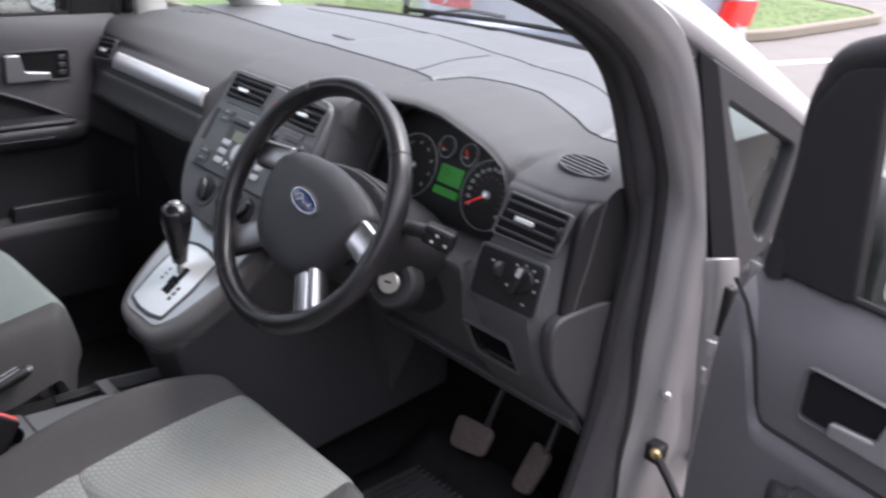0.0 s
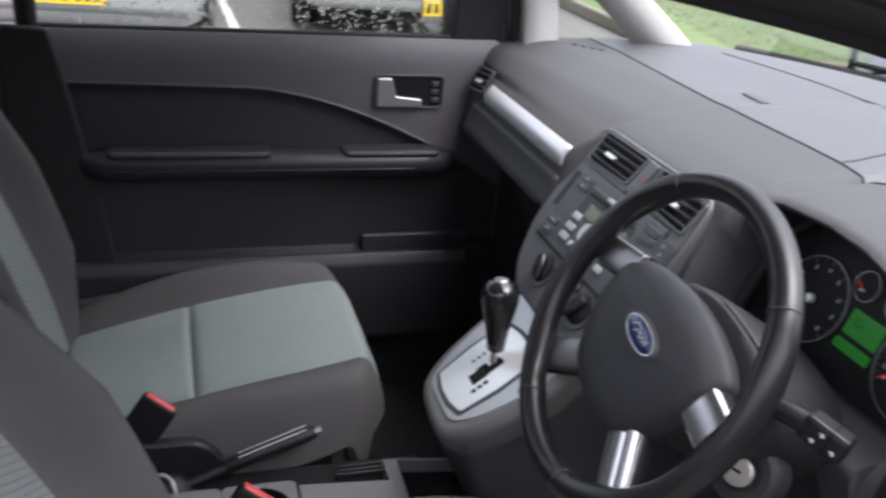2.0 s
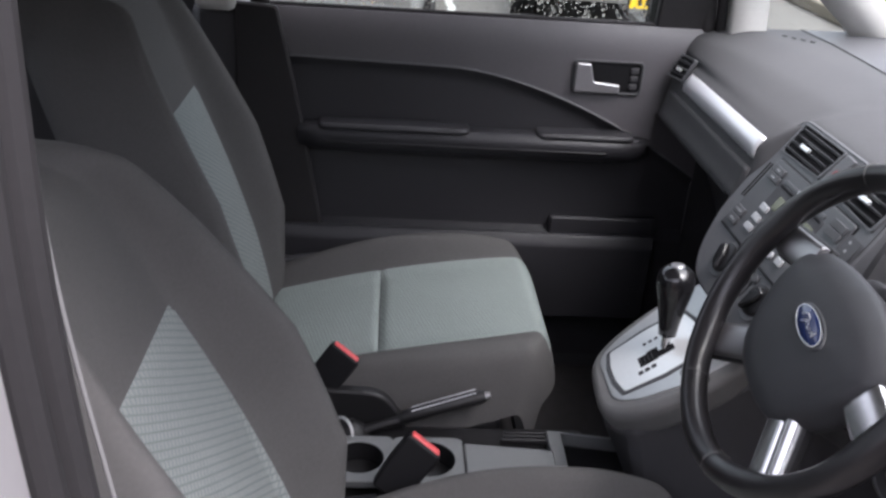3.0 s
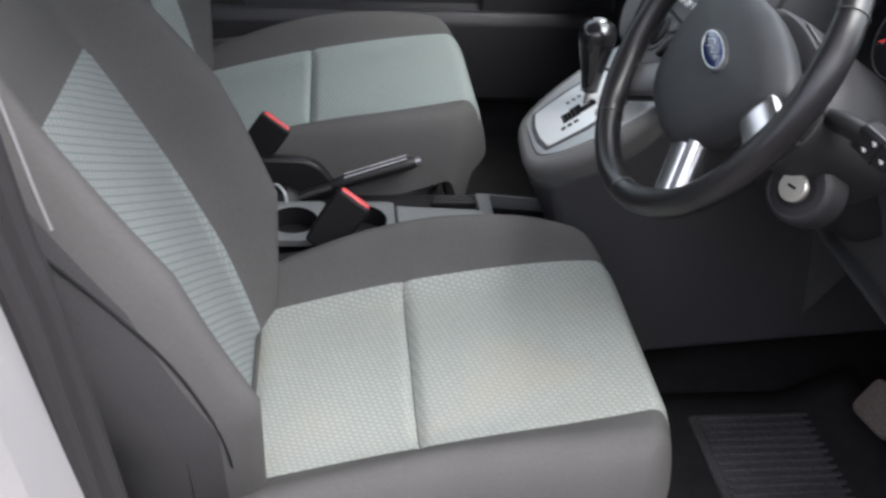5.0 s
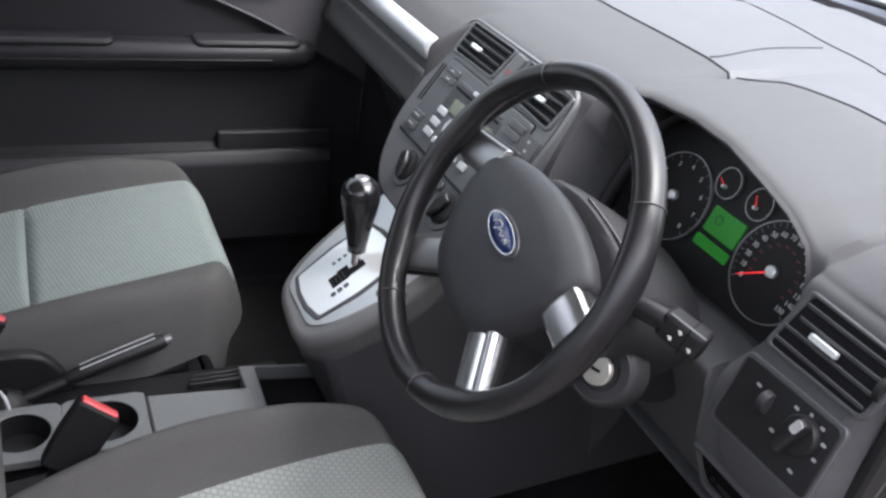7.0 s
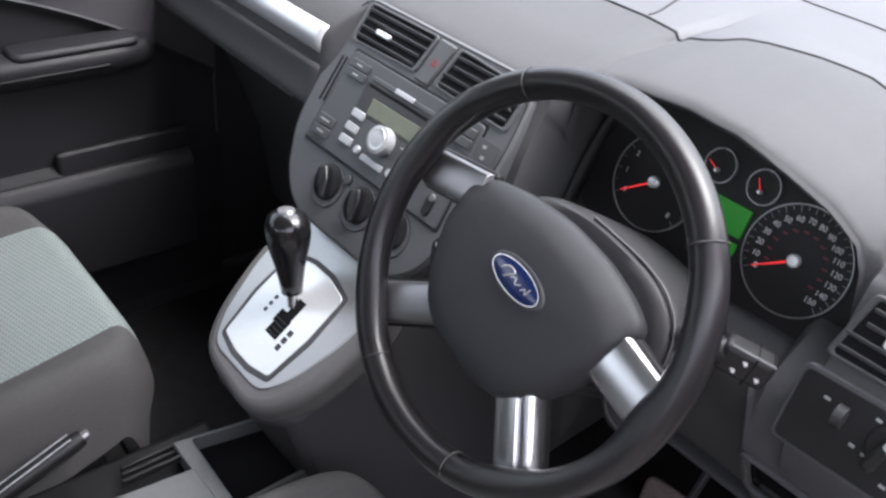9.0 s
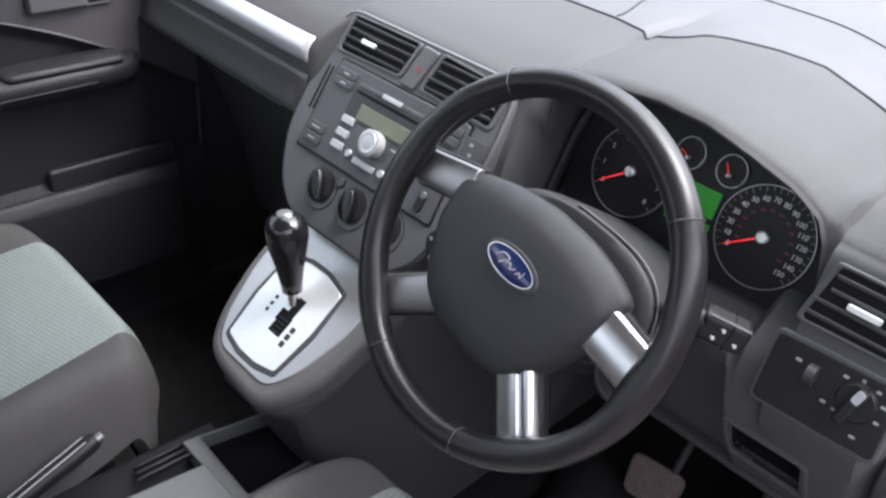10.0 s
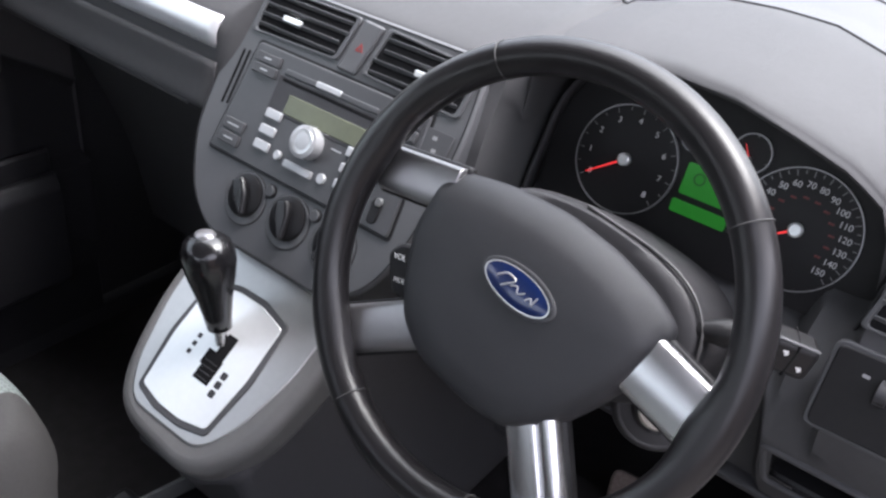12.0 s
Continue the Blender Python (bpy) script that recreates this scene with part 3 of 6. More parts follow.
for i in range(3):
    part("sound_slot", prism(bmesh.new(), rrect(-.0016, -.036, .0016, .036, .0015), 0, .0029, S @ pose(-.1585 + i * .0090, .128 + i * .001, 0, 0, 0, -3)), VOID, stack, "narrow black slot")
for x, y, w in ((-.075, .1155, .014), (-.055, .113, .018), (.040, .100, .016), (-.107, .164, .012), (-.107, .150, .012), (-.120, .074, .020), (-.120, .057, .016)):
    part("radio_mark", prism(bmesh.new(), rrect(x - w / 2, y - .0009, x + w / 2, y + .0009, .0004), .0095 if y in (.164, .150, .074, .057) else .0058, .0104 if y in (.164, .150, .074, .057) else .0064, S), PALE, radio)

for i, x in enumerate((-.0625, .0115, .0855)):
    bez = part("heater_dial", lathe(bmesh.new(), [(.0325, .001), (.0325, .0034), (.0312, .0040), (.029, .0032), (.0005, .0030)], S @ pose(x, 0, 0), 40), STACK, stack, "black heater dial in a grey dish")
    part("dish_edge", prism(bmesh.new(), ring(x, 0, .0333, n=40), .0015, .0031, S, hole=ring(x, 0, .0322, n=40)), BLACK, bez)
    part("dial_cup", lathe(bmesh.new(), [(.0265, .002), (.0262, .006), (.0235, .0080), (.010, .0086), (.0005, .0086)], S @ pose(x - .001, .0035, 0), 36), KNOB, bez)
    part("dial_grip", prism(bmesh.new(), rounded([(-.0035, -.0255), (.0035, -.0255), (.0100, .0), (.0085, .021), (-.0085, .021), (-.0100, .0)], .004), .007, .0175, S @ pose(x - .001, .003, 0, 0, 0, (35, 22, -20)[i])), GRIP, bez, "glossy black grip", bevel=.0045, seg=3)
for x in (-.0295, .046):
    part("button_groove", prism(bmesh.new(), ring(x, .0225, .0086, n=24), .0015, .0032, S, hole=ring(x, .0225, .0074, n=24)), BLACK, stack)
    dot("heater_button", x, .0225, .0072, PLASTIC, stack, top=.006, base=.001, label="small round button")
button("switch_blank", .160, .150, .036, .034, PLASTIC, stack, top=.005)
for x, y in ((.156, .158), (.160, .145)):
    part("switch_mark", prism(bmesh.new(), rrect(x - .003, y - .0022, x + .003, y + .0022, .001), .004, .0054, S), PRINT, stack)
sw = button("side_switch", .122, .064, .026, .046, FACIA, stack, top=.0045, r=.003, label="recessed dark switch with a pale rocker")
button("rocker", .122, .060, .013, .030, BLACK, sw, top=.009, r=.006)
button("rocker_tip", .124, .070, .009, .010, TUNNELG, sw, top=.0105, r=.004)

# ---- instrument cluster ----
REDPRINT = mat("dull_red_scale", (.14, .02, .02), .5)
CO = (.4070, .3000, .9670)
C = face(CO, 20)
cl = part("instrument_panel", prism(bmesh.new(), rounded([(-.19, -.075), (.185, -.075), (.195, .05), (.10, .112), (-.10, .112), (-.195, .06)], .03), -.012, -.002, C), BLACK, dash, "black instrument panel behind the wheel")


def dial(x, y, r, needle, sweep, marks, numbers=None, name="gauge", size=.0092, low=0.0, inner=0):
    d = part(name, lathe(bmesh.new(), [(r, -.003), (r, .0005), (r * .98, .0005), (.0005, .0005)], C @ pose(x, y, 0), 48), BLACK, cl, "black dial with white figures and a red needle")
    part("dial_rim", prism(bmesh.new(), ring(x, y, r + .0008, n=48), -.002, .0025, C, hole=ring(x, y, r - .0003, n=48)), DIALRIM, d, "thin silver ring")
    a0, a1 = sweep
    for i in range(marks + 1):
        a = radians(a0 + (a1 - a0) * i / marks)
        big = i % 2 == 0
        part("tick", box(bmesh.new(), (r * (.92 if big else .935), 0, .0008), (r * (.10 if big else .06), .0009, .0006), C @ pose(x, y, 0) @ Matrix.Rotation(a, 4, 'Z')), DIALTICK, d)
    for i, tx in enumerate(numbers or []):
        a = radians(a0 + (a1 - a0) * i / (len(numbers) - 1))
        words("figure", tx, size, C @ pose(x + r * .74 * math.cos(a), y + r * .74 * math.sin(a), .0008), DIALPRINT, d)
    for i in range(inner):
        a = radians(a0 + (a1 - a0) * (i + .5) / inner)
        part("inner_mark", prism(bmesh.new(), rrect(-.0030, -.0011, .0030, .0011, .0005), .0006, .0012, C @ pose(x + r * .53 * math.cos(a), y + r * .53 * math.sin(a), 0)), REDPRINT, d)
    a = radians(needle)
    y -= low
    part("needle", prism(bmesh.new(), [(0, -.02 * r), (r * .80, -.008 * r), (r * .80, .008 * r), (0, .02 * r)], .004, .0052, C @ pose(x, y, 0) @ Matrix.Rotation(a, 4, 'Z')), NEEDLE, d, "red needle")
    part("needle_hub", lathe(bmesh.new(), [(r * .12, .002), (r * .12, .008), (r * .09, .0095), (.0005, .0097)], C @ pose(x, y, 0), 24), PLATE, d, "silver needle hub")
    return d


dial(-.097, .001, .059, 216, (216, -40), 16, [str(i) for i in range(9)], "rev_counter")
dial(.097, 0, .061, 214, (214, -42), 30, [str(i * 10) for i in range(16)], "speedometer", .0092, inner=12)
dial(-.030, .054, .0195, 152, (200, -20), 4, None, "fuel_gauge", low=.006)
dial(.028, .054, .0195, 122, (200, -20), 4, None, "temperature_gauge", low=.006)
part("trip_display", prism(bmesh.new(), rrect(-.029, -.010, .029, .024, .002), -.003, .0006, C), GREEN, cl, "lit green display")
part("trip_display", prism(bmesh.new(), rrect(-.032, -.031, .030, -.017, .002), -.003, .0006, C), GREEN, cl, "lit green display")
part("display_mark", prism(bmesh.new(), ring(-.012, .010, .0065, n=24), 0, .0009, C, hole=ring(-.012, .010, .0050, n=24)), mat("display_dark", (.006, .05, .008), .5), cl)
# inner side walls of the hood
bm = bmesh.new()
arch = [(-.20, -.085), (-.195, -.01), (-.185, .05), (-.15, .095), (-.08, .118), (0, .124), (.08, .118), (.15, .092), (.19, .045), (.197, -.01), (.185, -.085)]
loft(bm, [[C @ Vector((p.x * k, p.y * k, h)) for p in curve_on([(x, y, 0) for x, y in arch], 4)] for k, h in ((1, -.006), (.985, .022))], closed=False, caps=False)
part("cluster_hood", bm, DARK, dash, "dark lining of the instrument hood").modifiers.new("solid", 'SOLIDIFY').thickness = .003

# ---- steering wheel ----
WO = (.363, .016, .9596)
W = face(WO, 28.35) @ pose(0, 0, 0, 0, 0, -11.5)
wheel = thing("steering_wheel", WO, "black leather four-spoke steering wheel with satin metal spokes", "steering wheel")
RW = .2000
WR = W @ pose(.002, .005, 0)


def rim_ring(i0, i1, rt, rz, N=112, K=16):
    """A stretch of the rim, from one angle to another."""
    out = []
    for i in range(i0, i1 + 1):
        a = 2 * math.pi * i / N
        deg = math.degrees(a)
        grip = 1 + .12 * sum(math.exp(-((deg - g + 180) % 360 - 180) ** 2 / 160) for g in (30, 150))
        web = sum(k * math.exp(-((deg - g + 180) % 360 - 180) ** 2 / 90) for g, k in ((175, .5), (2, 1.3), (226, .5), (312, .5)))
        rad = [RW + rt * (1 + .35 * web * max(0, -math.cos(2 * math.pi * j / K))) * math.cos(2 * math.pi * j / K) for j in range(K)]
        out.append([WR @ Vector((rad[j] * math.cos(a), rad[j] * math.sin(a), rz * grip * math.sin(2 * math.pi * j / K))) for j in range(K)])
    return out


bm = bmesh.new()
rr_ = rim_ring(0, 111, .0168, .0185)
vs = [[bm.verts.new(p) for p in r] for r in rr_]
for i in range(112):
    for j in range(16):
        bm.faces.new((vs[i][j], vs[(i + 1) % 112][j], vs[(i + 1) % 112][(j + 1) % 16], vs[i][(j + 1) % 16]))
rim = part("rim", bm, LEATHER, wheel, "worn black leather rim")
for deg in (50, 130, 247, 293):
    a = radians(deg)
    ringp = [WR @ Vector(((RW + .0173 * math.cos(b)) * math.cos(a), (RW + .0173 * math.cos(b)) * math.sin(a), .0205 * math.sin(b))) for b in [2 * math.pi * k / 24 for k in range(24)]]
    part("rim_seam", tube(bmesh.new(), ringp, .0007, closed=True, n=6), SEAMGREY, rim, "grey stitched seam")
for k in range(150):
    a = radians(132 + k * .75) if k < 150 else 0
    if 150 < math.degrees(a) % 360 < 172 or 218 < math.degrees(a) % 360 < 238:
        continue
    p = WR @ Matrix.Rotation(a, 4, 'Z')
    part("stitch", box(bmesh.new(), (RW - .0162, 0, .006), (.0012, .0009, .004), p), DARK, rim)
pad_pts = rounded([(-.126, .050), (-.066, .070), (-.008, .080), (.050, .079), (.098, .070), (.131, .056), (.126, .004), (.112, -.036), (.094, -.072), (.066, -.102), (.026, -.112), (-.046, -.110), (-.082, -.092), (-.108, -.056), (-.126, -.010)], .014)
rings = [[W @ Vector((x * k, y * k - d * max(0, min(1, (y + .02) / .07)), h)) for x, y in pad_pts] for k, d, h in ((.84, 0, -.062), (.95, 0, -.048), (.995, 0, -.034), (1.0, 0, -.025), (.985, .003, -.017), (.955, .009, -.008), (.925, .014, -.002), (.86, .016, .002), (.7, .014, .0045), (.45, .008, .0065), (.2, .003, .007))]
hub = part("airbag_cover", loft(bmesh.new(), rings), HUB, wheel, "grained dark grey airbag cover")
part("badge_rim", loft(bmesh.new(), [[W @ Vector((.007 + x * k, y * k + .0085, h)) for x, y in ring(0, 0, .040, .0185, 40)] for k, h in ((1.05, .0045), (1.0, .0085), (.93, .0090), (.9, .0080))]), PLASTIC, hub, "raised oval surround")
bd = part("badge", loft(bmesh.new(), [[W @ Vector((.007 + x * k, y * k + .0085, h)) for x, y in ring(0, 0, .036, .0155, 40)] for k, h in ((1, .008), (1, .0100), (.94, .0106), (.5, .0112), (.1, .0113))]), BLUE, hub, "blue oval badge")
part("badge_ring", prism(bmesh.new(), ring(.007, .0085, .0362, .0157, 40), .009, .0108, W, hole=ring(.007, .0085, .0346, .0143, 40)), CHROME, bd, "silver ring")
for k, (pts, r) in enumerate((((( -.022, -.001), (-.014, .006), (-.004, .005), (-.010, -.002), (-.014, -.006)), .0011), (((-.006, -.001), (0, .002), (.003, -.003), (.009, .001)), .0010), (((.012, -.003), (.016, .001), (.019, -.003), (.021, .005)), .0010))):
    mark = curve_on([(x + .007, y + .0085, 0) for x, y in pts], 4)
    part("badge_mark", tube(bmesh.new(), [W @ Vector((p.x, p.y, .0111)) for p in mark], r * .8, n=6), PALE, bd, "silver flourish")


for x, y in ((.082, .012), (-.081, .017)):
    part("horn_mark", prism(bmesh.new(), rrect(x - .0045, y - .0018, x + .0045, y + .0018, .001), .000, .0056, W @ pose(0, 0, -.0010)), COLUMN, hub)


def spoke(m, r0, r1, w0, w1, shape, h=-.011, metal=CHROME):
    """A satin metal spoke along the local x; shape: heights across its face."""
    rings = []
    for k in range(9):
        t = k / 8
        r, w = r0 + (r1 - r0) * t, w0 + (w1 - w0) * t
        top = [m @ Vector((r, (u - .5) * w, h - .004 * t + z)) for u, z in shape]
        rings.append(top + [m @ Vector((r, .5 * w, h - .012)), m @ Vector((r, -.5 * w, h - .012))])
    sp = part("spoke", loft(bmesh.new(), rings), metal, wheel, "satin metal spoke", bevel=.001, angle=50)
    part("spoke_back", prism(bmesh.new(), rounded([(r0 - .004, -w0 / 2 - .003), (r1 + .003, -w1 / 2 - .003), (r1 + .003, w1 / 2 + .003), (r0 - .004, w0 / 2 + .003)], .006), h - .026, h - .010, m), BLACK, sp, bevel=.004)


FLAT = [(0, -.004), (.06, .0005), (.14, .0022), (.4, .0034), (.7, .0034), (.88, .002), (.95, .0004), (1, -.004)]
RIDGE = [(0, -.004), (.05, .001), (.15, .003), (.5, .0042), (.58, .0035), (.62, .0005), (.66, .0030), (.76, .0055), (.86, .0050), (.95, .0015), (1, -.004)]
# the two left spokes take the darker copy for the dark cabin they mirror
spoke(W @ pose(-.119, .032, 0) @ Matrix.Rotation(radians(196), 4, 'Z') , -.014, .074, .044, .044, FLAT, metal=SPOKE_SHADED)
spoke(W @ pose(0, .034, 0) @ Matrix.Rotation(radians(-7), 4, 'Z'), .112, .186, .056, .054, FLAT)
spoke(W @ pose(-.0745, -.093, 0) @ Matrix.Rotation(radians(220.5), 4, 'Z') , -.018, .090, .047, .048, FLAT, metal=SPOKE_SHADED)
spoke(W @ pose(.0815, -.086, 0) @ Matrix.Rotation(radians(311), 4, 'Z'), -.020, .074, .051, .053, RIDGE)

# ---- steering column ----
column = thing("steering_column", (.38, .1, .84), "dark plastic steering column with stalks and ignition lock", "steering column")
cm = face((.368, .075, .925), 28)
bm = bmesh.new()
loft(bm, [[cm @ Vector((x * k, y * k - .012, h)) for x, y in rounded([(-.062, .055), (.066, .055), (.080, .01), (.070, -.05), (.04, -.078), (-.04, -.078), (-.068, -.03)], .02)] for k, h in ((.72, .045), (.95, .034), (1.05, -.02), (1.15, -.13), (1.2, -.25))])
part("shroud", bm, COLUMN, column, "dark grained column shroud", angle=50)
bm = bmesh.new()
loft(bm, [[W @ Vector((x * k + .004, y * k, h)) for x, y in rounded([(-.095, .066), (-.02, .088), (.06, .090), (.104, .080), (.131, .056), (.140, .020), (.120, -.030), (.08, -.05), (-.07, -.05), (-.11, .01)], .03)] for k, h in ((.86, -.066), (.96, -.068), (1.0, -.075), (1.02, -.10), (1.0, -.15), (.96, -.22))])
part("upper_shroud", bm, COLUMN, column, "dark grained upper shroud behind the wheel", angle=50)
part("shroud_edge", tube(bmesh.new(), [W @ Vector((x + .004, y, -.074)) for x, y in ((p.x, p.y) for p in curve_on([(-.02, .088, 0), (.06, .0905, 0), (.104, .0805, 0), (.131, .056, 0), (.1405, .020, 0), (.125, -.02, 0)], 6))], .0016, n=6), SEAMGREY, column, "pale edge of the shroud")
part("lock_ring", prism(bmesh.new(), ring(0, 0, .0385, n=36), -.006, -.0015, face((.485, .104, .846), 24, 24), hole=ring(0, 0, .0350, n=36)), DARK, column, "grey ring round the ignition lock", bevel=.001)
part("shroud_trim", tube(bmesh.new(), curve_on([cm @ Vector(p) for p in ((-.02, .066, .045), (.045, .060, .045), (.080, .02, .04), (.074, -.04, .035))], 6), .0022, n=6), PLASTIC, column)
im = face((.485, .104, .846), 24, 24)
lock = part("ignition_lock", lathe(bmesh.new(), [(.046, -.040), (.044, -.012), (.042, -.006), (.039, -.003), (.034, -.002), (.025, -.003), (.022, -.006), (.0005, -.006)], im, 36), COLUMN, column, "round ignition lock")
part("lock_barrel", lathe(bmesh.new(), [(.0185, 0), (.0185, .006), (.0165, .008), (.0005, .008)], im, 32), mat("lock_metal", (.52, .50, .45), .35, metal=.7), lock, "worn metal key barrel")
part("key_slot", prism(bmesh.new(), rrect(-.006, -.0018, .006, .0018, .001), .007, .0086, im), VOID, lock)
sk = curve_on([(.44, .085, .925), (.495, .10, .948), (.535, .12, .951), (.570, .139, .944)], 5)
st = part("wiper_stalk", tube(bmesh.new(), sk, [.0075 + .0055 * min(1, max(0, (i - 5) / 3)) for i in range(len(sk))], n=14), BLACK, column, "black stalk with wiper symbols")
em = Matrix.Translation((.558, .134, .946)) @ pose(0, 0, 0, 0, 14, 28)
part("stalk_head", box(bmesh.new(), (.004, 0, 0), (.052, .028, .033), em), KNOB, st, bevel=.006, seg=3)
part("stalk_ridge", box(bmesh.new(), (.006, -.011, .0165), (.044, .004, .0022), em), PLASTIC, st, bevel=.0012)
part("stalk_band", box(bmesh.new(), (.010, 0, 0), (.0014, .0284, .0334), em), VOID, st)
for x, z in ((.002, .006), (-.004, -.007), (.019, -.005)):
    part("stalk_symbol", prism(bmesh.new(), rounded([(-.0032, .0016), (.0014, .0030), (.0032, -.0004), (.0004, -.0028), (-.0008, -.0002)], .0005, 2), .0138, .0146, em @ pose(x, 0, z, 90)), WHITE, st)
sk = curve_on([(.30, .085, .915), (.25, .10, .92), (.21, .125, .93)], 5)
part("indicator_stalk", tube(bmesh.new(), sk, [.0075 + .0045 * min(1, max(0, (i - 4) / 3)) for i in range(len(sk))], n=14), DARK, column, "black indicator stalk")
am = face((.199, .064, .888), 28)
pod = part("audio_pod", prism(bmesh.new(), rounded([(-.020, .002), (-.010, .018), (.050, .030), (.050, -.040), (.000, -.034)], .008), -.035, -.0008, am), KNOB, column, "black audio control pod", bevel=.004)
words("pod_text", "VOL", .0080, am @ pose(-.0035, .0035, -.0005, 0, 0, 8), WHITE, pod)
words("pod_text", "MODE", .0070, am @ pose(.0090, -.0180, -.0005, 0, 0, 8), WHITE, pod)

# ---- gear console ----
PO, PT = (-.006, -.083, .651), 53
P = face(PO, PT)
console = thing("gear_console", (0, 0, .2), "grey plastic gear console with a brushed metal selector plate", "console")
cons = rounded([(-.072, -.046), (.072, -.058), (.124, .01), (.142, .12), (.128, .235), (-.125, .235), (-.135, .12), (-.112, .01)], .045, 8)
part("surround", prism(bmesh.new(), cons, -.055, 0, P), RIMGREY, console, "satin grey surround", bevel=.016, seg=5)
part("silver_panel", prism(bmesh.new(), rounded([(-.060, -.024), (.062, -.024), (.092, .020), (.114, .100), (.118, .228), (-.114, .228), (-.110, .100), (-.088, .016)], .022, 6), -.004, .0022, P), SURROUND, console, "bright satin metal panel", bevel=.002)
bm = bmesh.new()
secs = [[(-.05, -.112, .588), (.05, -.112, .588), (.05, -.080, .552), (-.05, -.080, .552)],
        [(-.100, -.08, .612), (.105, -.08, .612), (.106, -.036, .44), (-.085, -.036, .44)],
        [(-.128, .02, .68), (.130, .02, .68), (.138, .04, .27), (-.118, .04, .27)],
        [(-.130, .12, .77), (.135, .12, .77), (.15, .12, .27), (-.15, .12, .27)],
        [(-.14, .6, .78), (.14, .6, .78), (.16, .6, .32), (-.16, .6, .32)]]
loft(bm, [[Vector(p) for p in r] for r in secs])
part("console_side", bm, CONSOLE, console, "dark grey side panel", bevel=.012, seg=3)
plate_pts = rounded([(-.058, .000), (-.02, -.008), (.02, -.008), (.058, .000), (.066, .07), (.064, .142), (.02, .152), (-.02, .152), (-.064, .142), (-.066, .07)], .006)
part("plate_frame", prism(bmesh.new(), grow(plate_pts, .008), -.002, .0040, P), PLASTIC, console, "dark frame", bevel=.0015)
plate = part("selector_plate", prism(bmesh.new(), plate_pts, 0, .0050, P), PLATE, console, "brushed silver selector plate", bevel=.001)
gate = [(x + .010, y + .010) for x, y in ((-.012, .030), (.014, .030), (.014, .062), (.012, .062), (.012, .094), (-.004, .094), (-.004, .068), (-.016, .068), (-.016, .048), (-.012, .048))]
part("gate", prism(bmesh.new(), gate, .002, .0055, P), VOID, plate, "black stepped gear gate")
for i in range(4):
    part("gate_brush", box(bmesh.new(), (.009, .044 + i * .007, .0060), (.022, .0012, .0012), P), DARK, plate)
for i in range(3):
    part("gear_mark", prism(bmesh.new(), rrect(.032, .032 + i * .012, .041, .041 + i * .012, .002), .004, .0055, P), DARK, plate, "small dark mark")
    part("gear_mark", prism(bmesh.new(), rrect(-.032, .058 + i * .011, -.026, .064 + i * .011, .001), .004, .0055, P), DARK, plate)
lever = thing("gear_lever", P @ Vector((.004, .092, .005)), "glossy black gear lever knob on a chrome stem", "gear lever")
base = P @ Vector((.004, .090, .004))
tip = base + Vector((-.020, .004, .140))
part("stem", tube(bmesh.new(), [base, base + (tip - base) * .3], .0075, n=16), CHROME, lever, "chrome stem")
GLOSS = mat("gloss_black", (.008, .008, .009), .2, coat=.35, vary=.05)
ax = (tip - base).normalized()
km = Matrix.Translation(base) @ ax.to_track_quat('Z', 'Y').to_matrix().to_4x4()
prof = [(.006, .018), (.0125, .022), (.0145, .040), (.0185, .065), (.0235, .088), (.0265, .106), (.0265, .120), (.023, .132), (.015, .139), (.0005, .141)]
part("knob", loft(bmesh.new(), [[km @ Vector((r * 1.16 * math.cos(a), r * 1.18 * math.sin(a) - h * .04, h)) for a in [2 * math.pi * i / 28 for i in range(28)]] for r, h in prof]), GLOSS, lever, "glossy black pear-shaped knob", angle=60)
part("knob_cap", loft(bmesh.new(), [[km @ Vector((r * math.cos(a), r * 1.15 * math.sin(a) - .006, h)) for a in [2 * math.pi * i / 24 for i in range(24)]] for r, h in ((.012, .1395), (.011, .1420), (.007, .1432), (.0005, .1436))]), HANDLE, lever, "silver cap", angle=60)

# ---- tunnel ----
tunnel = thing("centre_tunnel", (0, -.4, .2), "grey plastic centre tunnel with cup holders and an open tray", "console")
TZ = .497
bm = bmesh.new()
box(bm, (0.0, -.42, .33), (.22, .64, .26))
part("tunnel_body", bm, BLACK, tunnel, bevel=.012, seg=3)

# top panel with the cup holders, built round two round openings
cups = ((.036, -.512, .041), (.036, -.396, .046))
n = 40
